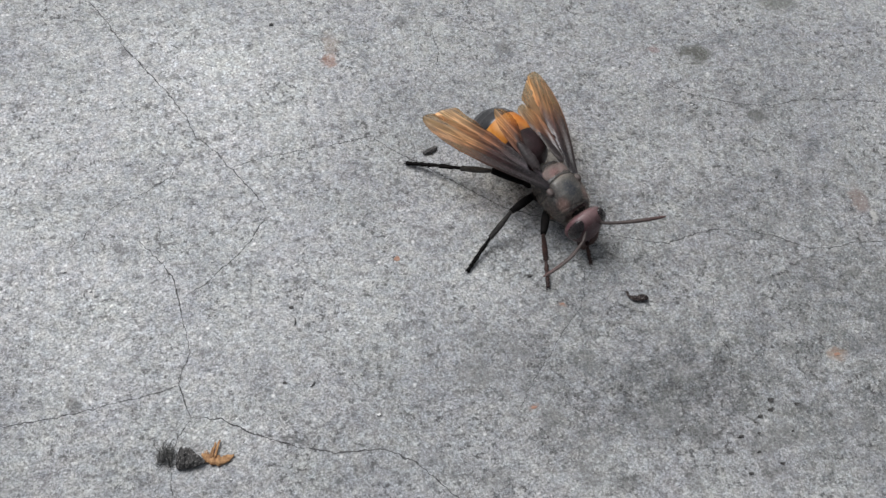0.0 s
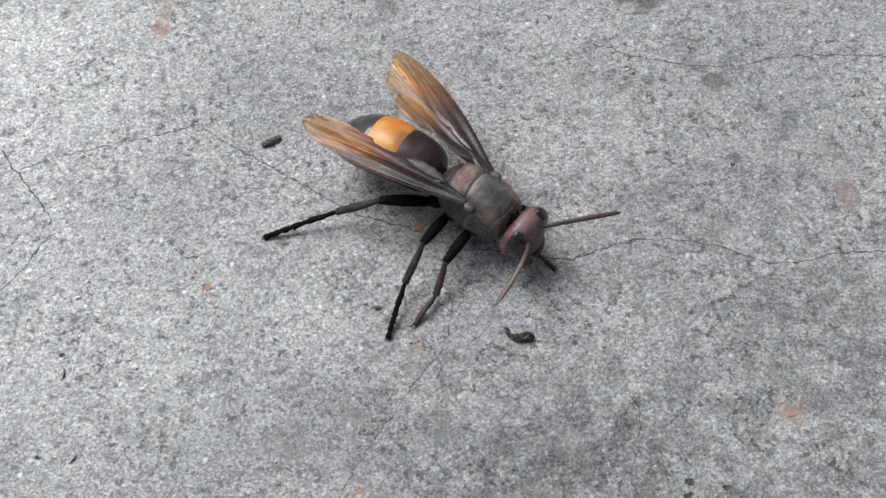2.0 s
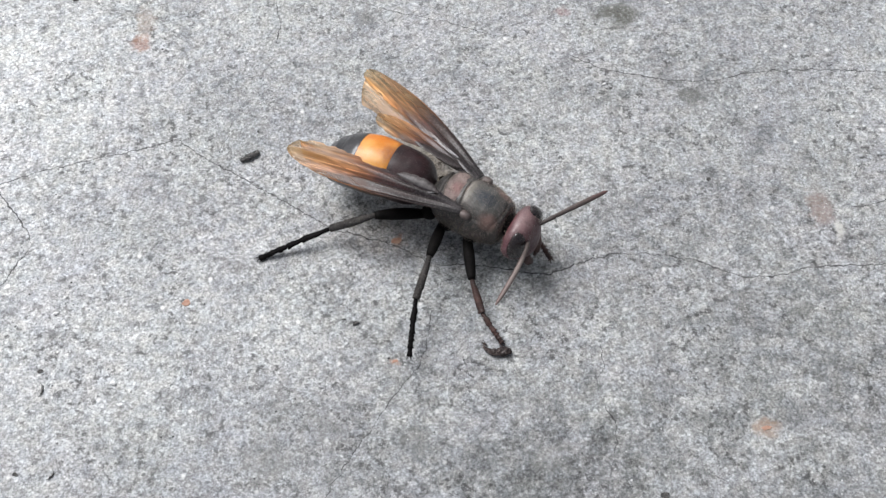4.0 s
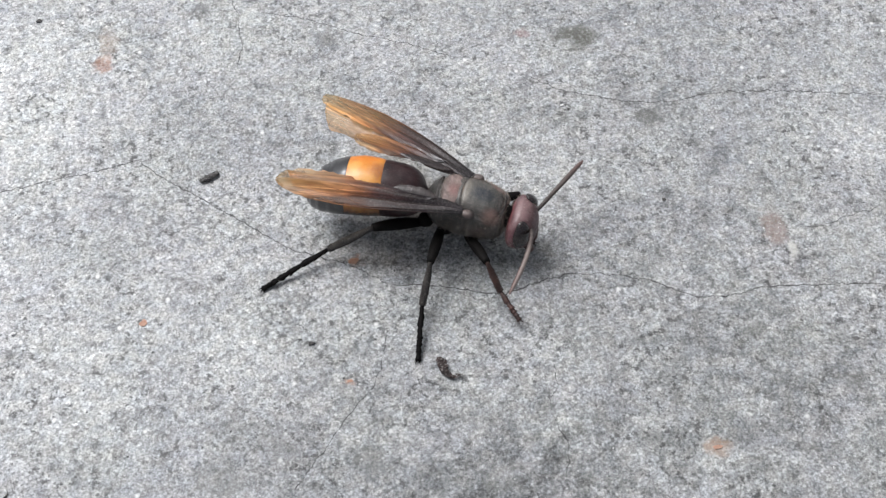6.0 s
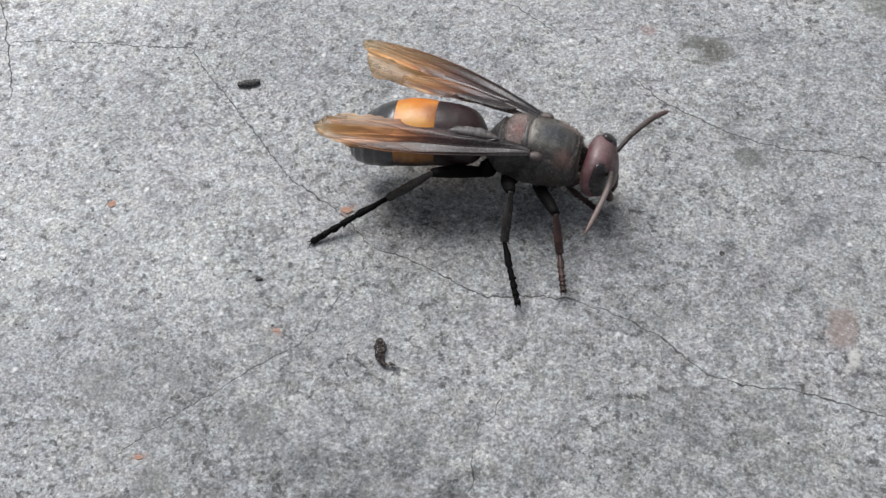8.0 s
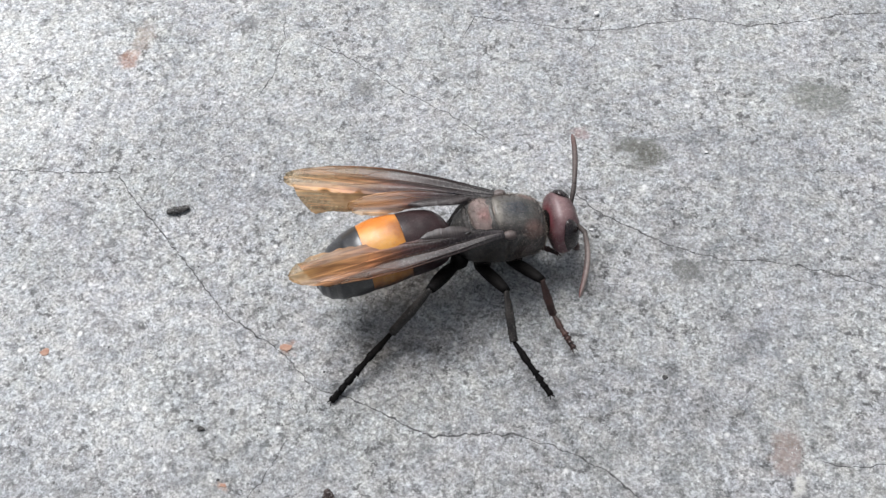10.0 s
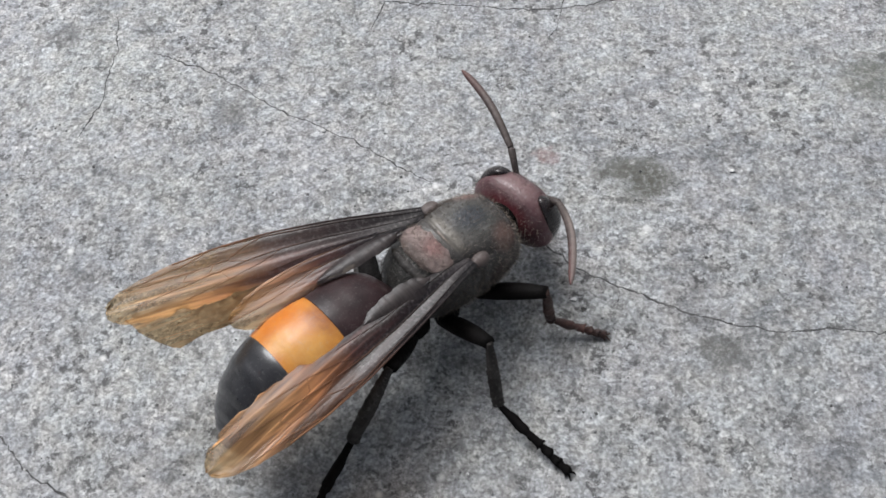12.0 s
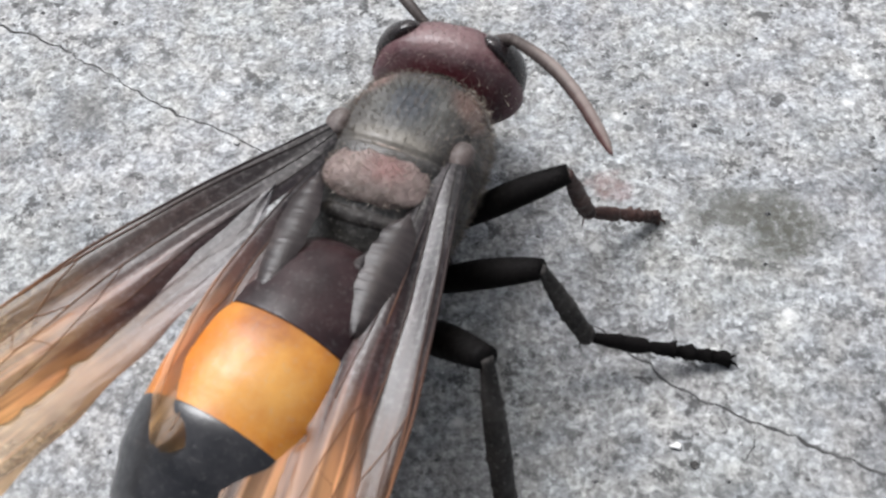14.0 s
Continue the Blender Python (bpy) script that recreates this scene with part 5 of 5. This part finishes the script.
BENDS = {
    # seconds, turn of the knee about the line from hip to ankle, slope and sideways swing of the tarsus (degrees)
    "hind": [(0, -29, 17, 1), (0.3, -20, 10, 8), (1, -11, 5, 15), (1.5, -19, 13, 10), (3, -26, 15, 5), (5.5, -20, 11, 12), (6.5, -20, 15, 7), (7.5, -21, 16, 6), (8, -24, 15, 8), (8.5, -25, 13, 7), (11, -19, 18, -2), (11.5, -17, 15, 1), (13, -6, 10, -2), (13.5, 0, 17, -18), (14, -9, 9, -10)],
    "middle": [(0, -3, 10, 7), (0.5, 20, 14, 3), (1, 30, 17, 8), (1.5, 5, 17, 9), (3, -9, 19, 5), (5.5, 1, 17, 9), (6.5, -3, 14, 2), (7.5, -3, 25, 6), (8.5, -14, 13, 8), (11, -16, 13, 6), (11.5, -5, 15, 3), (12, -9, 11, 7), (12.5, -6, 17, 6), (13, -4, 14, 5), (13.5, 4, 14, 4), (14, 2, 17, 8)],
    "front": [(0, 22, 20, 5), (0.5, 24, 22, 10), (1, 31, 17, 5), (1.5, 11, 16, -6), (2, 11, 16, -6), (2.5, 35, 18, 19), (5.5, 40, 18, 19), (6.2, 0, 13, -1), (6.5, -4, 13, -1), (7.5, 12, 17, 5), (8, -8, 10, -8), (8.5, -7, 16, -1), (11, -1, 10, -8), (11.5, 9, 19, -9), (12, 4, 14, 2), (12.5, 8, 12, -7), (13, 2, 16, -7), (13.5, 11, 35, 2), (14, 7, 30, 4)],
}
FEELERS = {
    # seconds, way of the tip from the root in the hornet's own axes, turn of the bent stalk about it (degrees)
    -1: [(0, 1.8, -8.1, -1.7, 0), (0.2, 2.2, -7.8, 1, -5), (0.5, 2.1, -7.4, 3.4, -10), (1, 2.7, -7.9, 1.5, -42), (1.5, 2.1, -8.1, 1.5, -38), (3, 1.3, -8.2, 1.5, -42), (5.5, 0.1, -8.5, 0.7, -40), (6.5, -0.5, -8.4, 1.0, -34), (7.5, -0.4, -8.1, 2.6, -50), (8.5, -1.1, -8.4, 1.0, -26), (11, -2.6, -8.0, 1.3, -15), (11.5, -3.4, -7.3, 2.6, -13), (12, -4.3, -6.7, 3.0, -10), (12.2, -4.5, -6.8, 2.4, 0), (12.5, -4.9, -6.6, 2.0, 0), (13, -4.7, -7.1, 0.8, -11), (13.5, -5.6, -6.1, 2.0, 0), (14, -5.2, -6.3, 2.3, -26)],
    1: [(0, 4.7, 6.6, 2.4, 26), (0.2, 5.6, 6.2, 1.2, 20), (0.5, 4.9, 6.9, 1.0, 16), (1, 4.0, 7.5, -0.1, 33), (1.5, 5.1, 5.3, -4.2, 28), (2.2, 4.5, 7.0, 0, 30), (3, 2.8, 7.7, 2.4, 34), (4.2, 4.0, 7.2, -1, 36), (5.5, 2.9, 8.0, 0.3, 48), (6.5, 3.5, 7.6, -1.4, 42), (7, 3.0, 7.7, -1.8, 44), (7.5, 3.1, 6.3, -4.8, 54), (8, 3.6, 7.5, -1.9, 55), (8.5, 2.4, 8.1, -0.8, 44), (11, 2.1, 8.2, -0.2, 55), (11.5, 2.2, 8.2, -0.3, 50), (12, 2.4, 8.1, 1.0, 50), (12.2, 4.0, 7.2, 1.9, 55), (12.5, 4.8, 7.0, 0.4, 60), (13, 3.6, 7.5, -1.5, 62), (13.5, 4.4, 7.2, 0.8, 65), (14, 5.0, 6.6, -2.0, 65)],
}
# seconds, turn sideways, lift of the tail (degrees), pull towards the thorax (mm)
ABDOMEN_BEND = [(0, 3.5, -6, 0), (0.5, 4.2, -2.2, 0), (1, 5, -2.3, 0), (1.5, 5.6, -2.6, 0), (3, 4.5, -1.8, 0), (5.5, 8, -2.1, 0), (6.5, 7, -2.3, 0), (8, 8, -2.1, 0), (8.5, 9, -2.4, 0), (11, 6.2, -2.9, 0), (11.5, 4.5, -3.8, 0), (12, 2, -2.8, 0), (12.5, 0, 0.6, 0), (13, -2.5, -0.8, 0.2), (13.5, -6, -1.6, 0.65), (14, -9, 0, 0.7)]
TUCKED = {("middle", 1): (-6.0, 5.2), ("hind", 1): (-14.5, 3.2)}
for key, (ox, oy) in TUCKED.items():
    # the far legs stay close under the body
    FEET[key] = [(t, x + ox * math.cos(radians(turn)) - oy * math.sin(radians(turn)), y + ox * math.sin(radians(turn)) + oy * math.cos(radians(turn)), 0) for t, x, y, _, turn, _, _ in BODY]
HEAD_TURN = [(0, 2, 0), (0.5, -7, 4), (1.0, -11.4, 7.9), (1.5, -5.5, 3.1), (3.0, 2.6, 0), (5.5, -2, 1), (6.5, 1, 0.3), (8.5, -1.5, 0.9), (11, 2.3, 0.5), (11.5, 5, 0.9), (12, 8, 0.2), (12.2, 2, -1), (12.5, -2.3, -0.8), (13, 1.1, 0), (13.5, 2.5, 1.2), (14, 4.9, -1.9)]


def glide(rows, t):
    """A smooth value between rows of (seconds, values...), with no overshoot."""
    if t <= rows[0][0]:
        return list(rows[0][1:])
    for i in range(len(rows) - 1):
        a, b = rows[i], rows[i + 1]
        if t <= b[0]:
            h = b[0] - a[0]
            f = (t - a[0]) / h
            out = []
            for k in range(1, len(a)):
                d = (b[k] - a[k]) / h
                d0 = (a[k] - rows[i - 1][k]) / (a[0] - rows[i - 1][0]) if i else d
                d1 = (rows[i + 2][k] - b[k]) / (rows[i + 2][0] - b[0]) if i + 2 < len(rows) else d
                m0 = 2 * d0 * d / (d0 + d) if d0 * d > 0 else 0.0
                m1 = 2 * d1 * d / (d1 + d) if d1 * d > 0 else 0.0
                out.append((2 * f**3 - 3 * f**2 + 1) * a[k] + (f**3 - 2 * f**2 + f) * h * m0 + (3 * f**2 - 2 * f**3) * b[k] + (f**3 - f**2) * h * m1)
            return out
    return list(rows[-1][1:])


def body_pose(t):
    x, y, lift, turn, roll, pitch = glide(BODY, t)
    return pose(x * MM, y * MM, lift * MM, roll, pitch, turn)


def aim(a, b, up):
    """A pose at a whose x axis points to b, with z as near to up as may be."""
    x = (b - a).normalized()
    y = up.cross(x).normalized()
    m = Matrix((x, y, x.cross(y))).transposed().to_4x4()
    m.translation = a * MM
    return m


def leg_poses(which, side, t, body):
    """Femur, tibia and tarsus so that the foot stands on its place on the floor."""
    hx, hy, hz = HIPS[which]
    hip = Vector((hx, side * hy, hz))
    lf, lt, ls = LENGTHS[which]
    fx, fy, lift = glide(FEET[which, side], t)
    foot = (body.inverted() @ Vector((fx * MM, fy * MM, lie(fx * MM, fy * MM) + (0.22 + lift) * MM))) / MM
    turn, slope, swing = (radians(v) for v in glide(BENDS[which], t))
    out = Vector((hip.x - foot.x, hip.y - foot.y, 0)).normalized()
    out.rotate(Euler((0, 0, -side * swing)))
    up = Vector((0, 0, 1))
    ankle = foot + ls * (math.cos(slope) * out + math.sin(slope) * up)
    gap = ankle - hip
    ax, d = gap.normalized(), gap.length
    if d > 0.985 * (lf + lt):
        # stretched: the tarsus takes up what is left
        d = 0.985 * (lf + lt)
        ankle = hip + ax * d
    d = max(d, abs(lf - lt) + 0.4)
    c = (lf * lf + d * d - lt * lt) / (2 * lf * d)
    u = (up - ax * ax.z).normalized()
    rise = math.cos(turn) * u - side * math.sin(turn) * ax.cross(u)
    if side > 0:
        # the far legs keep close to the body
        lean = {"front": Vector((2.0, 0.4, -0.6)), "middle": Vector((1, 0.3, 0.15)), "hind": Vector((0, 0.6, -0.6))}[which]
        rise = (lean - ax * lean.dot(ax)).normalized()
    knee = hip + lf * (c * ax + math.sqrt(max(0.0, 1 - c * c)) * rise)
    return aim(hip, knee, up + 0.01 * rise), aim(knee, ankle, up + rise), aim(ankle, foot, up)


def wing_pose(kind, side, t):
    """Wings lie back over the sides of the abdomen, tilted down outwards."""
    x, y, z = {"fore": (0.7, 2.65, 8.35), "hind": (-0.6, 2.3, 8.3)}[kind]
    spread, drop, tilt = glide(WING_SPREAD[side], t)
    if kind == "hind":
        spread, drop = glide(HIND_SPREAD[side], t)
        tilt *= 0.7
    yaw = 180 - side * spread
    # tip direction back; +y of the wing towards the body
    return Matrix.Translation((x * MM, side * y * MM, z * MM)) @ pose(0, 0, 0, 0, 0, yaw) @ pose(0, 0, 0, 0, drop, 0) @ pose(0, 0, 0, side * tilt, 0, 0)


WING_SPREAD = {
    # seconds, spread, droop of the tip, tilt (degrees)
    -1: [(0, 28.5, -1.0, 28), (0.3, 17, -0.8, 28), (0.5, 11, -1.2, 28), (1.0, 8.8, -1.5, 28), (1.5, 8.8, 1.2, 28), (3, 9.2, 2.6, 28), (5.5, 9.8, 0, 28), (6.5, 7.8, 1.7, 28), (7.5, 9.4, 1.5, 27), (8.5, 7.8, 1.0, 27), (11, 7.2, 1.8, 24), (12, 7.6, 1.0, 21), (12.5, 5.8, 1.8, 17), (13, 8.0, 1.9, 18), (13.5, 8.2, 1.6, 16.5), (14, 7.6, 1.4, 14)],
    1: [(0, 25.6, 7.4, 18), (0.5, 27.5, 8.4, 20), (1.0, 25.5, 7.4, 24), (1.5, 27.0, 6.8, 26), (3, 27.0, 6.8, 27), (5.5, 22.6, 3.4, 29), (6.5, 23.2, 4.8, 30), (7.5, 23.0, 4.4, 29), (8.5, 20.6, 5.2, 27), (11, 22.4, -0.3, 8), (12, 23.4, 0.4, 6), (12.5, 23.6, -0.3, 6), (13, 22.0, 0, 6), (13.5, 22.0, 0.3, 5.4), (14, 30.0, -0.2, 4.5)],
}
HIND_SPREAD = {
    # seconds, spread, droop of the tip (degrees)
    -1: [(0, 6, -8), (0.4, 3, -1), (0.6, 3, 1), (1.0, 3, 1), (14, 3, 1)],
    1: [(0, 13, 3), (1.0, 17, 0), (3, 15, 0), (6.5, 14.5, 0.5), (8.5, 13, 0), (11, 13.5, 0), (12.2, 15, 1), (13.0, 11, -1), (13.5, 9, -3), (14, 8, -4)],
}
WING_FOLDED = {
    # seconds, angle by which the pleat is folded under
    -1: [(0, 8), (0.4, 60), (0.9, 160), (11.4, 160), (12.3, 40), (13, 18), (14, 10)],
    1: [(0, 70), (0.8, 45), (11.5, 45), (12.4, 50), (13.3, 30), (14, 6)],
}


def motions():
    x, y, z = DEBRIS.location
    # the lifted foot tips the scrap over
    tipped = pose(x - 0.0002, y, z + 0.72 * MM, 180, 0, 112)
    walk(DEBRIS, [(0, pose(x, y, z, 0, 0, -12)), (5.55, pose(x, y, z, 0, 0, -12)), (5.7, pose(x, y, z + 0.9 * MM, 60, 0, 30)), (5.85, pose(x, y, z + 1.1 * MM, 120, 0, 72)), (6.0, tipped), (14, tipped)])
    times = [round(0.1 * i, 1) for i in range(141)]
    bodies = [body_pose(t) for t in times]
    walk(hornet, list(zip(times, bodies)))
    for (which, side), pieces in legs.items():
        rows = [leg_poses(which, side, t, b) for t, b in zip(times, bodies)]
        for k, piece in enumerate(pieces):
            walk(piece, [(t, r[k]) for t, r in zip(times, rows)])
    turns = []
    neck = Vector((5.2, 0, 6.6)) * MM
    for t in times:
        yaw, nod = glide(HEAD_TURN, t)
        turns.append(Matrix.Translation(neck) @ pose(0, 0, 0, 0, nod, yaw) @ Matrix.Translation(-neck))
    walk(head, list(zip(times, turns)))
    waist = Vector((-4.4, 0, 6.2)) * MM
    bends = []
    for t in times[::5]:
        yaw, sag, pull = glide(ABDOMEN_BEND, t)
        bends.append((t, Matrix.Translation(waist) @ pose(0, 0, 0, 0, sag, yaw) @ pose(pull * MM, 0, 0) @ Matrix.Translation(-waist)))
    walk(abdomen, bends)
    for side, antenna in antennae.items():
        rows = []
        for t, m in zip(times, turns):
            root = (m @ (Vector((8.3, side * 1.17, 6.3)) * MM)) / MM
            *way, twist = glide(FEELERS[side], t)
            rows.append((t, aim(root, root + Vector(way), Vector((1, 0, 0.45))) @ pose(0, 0, 0, -twist, 0, 0)))
        walk(antenna, rows)
    for side, fold in folds.items():
        walk(fold, [(t, fold_pose(side, *glide(WING_FOLDED[side], t))) for t in times[::2]])
    for (kind, side), wing in wings.items():
        walk(wing, [(t, wing_pose(kind, side, t)) for t in times[::5]])


motions()
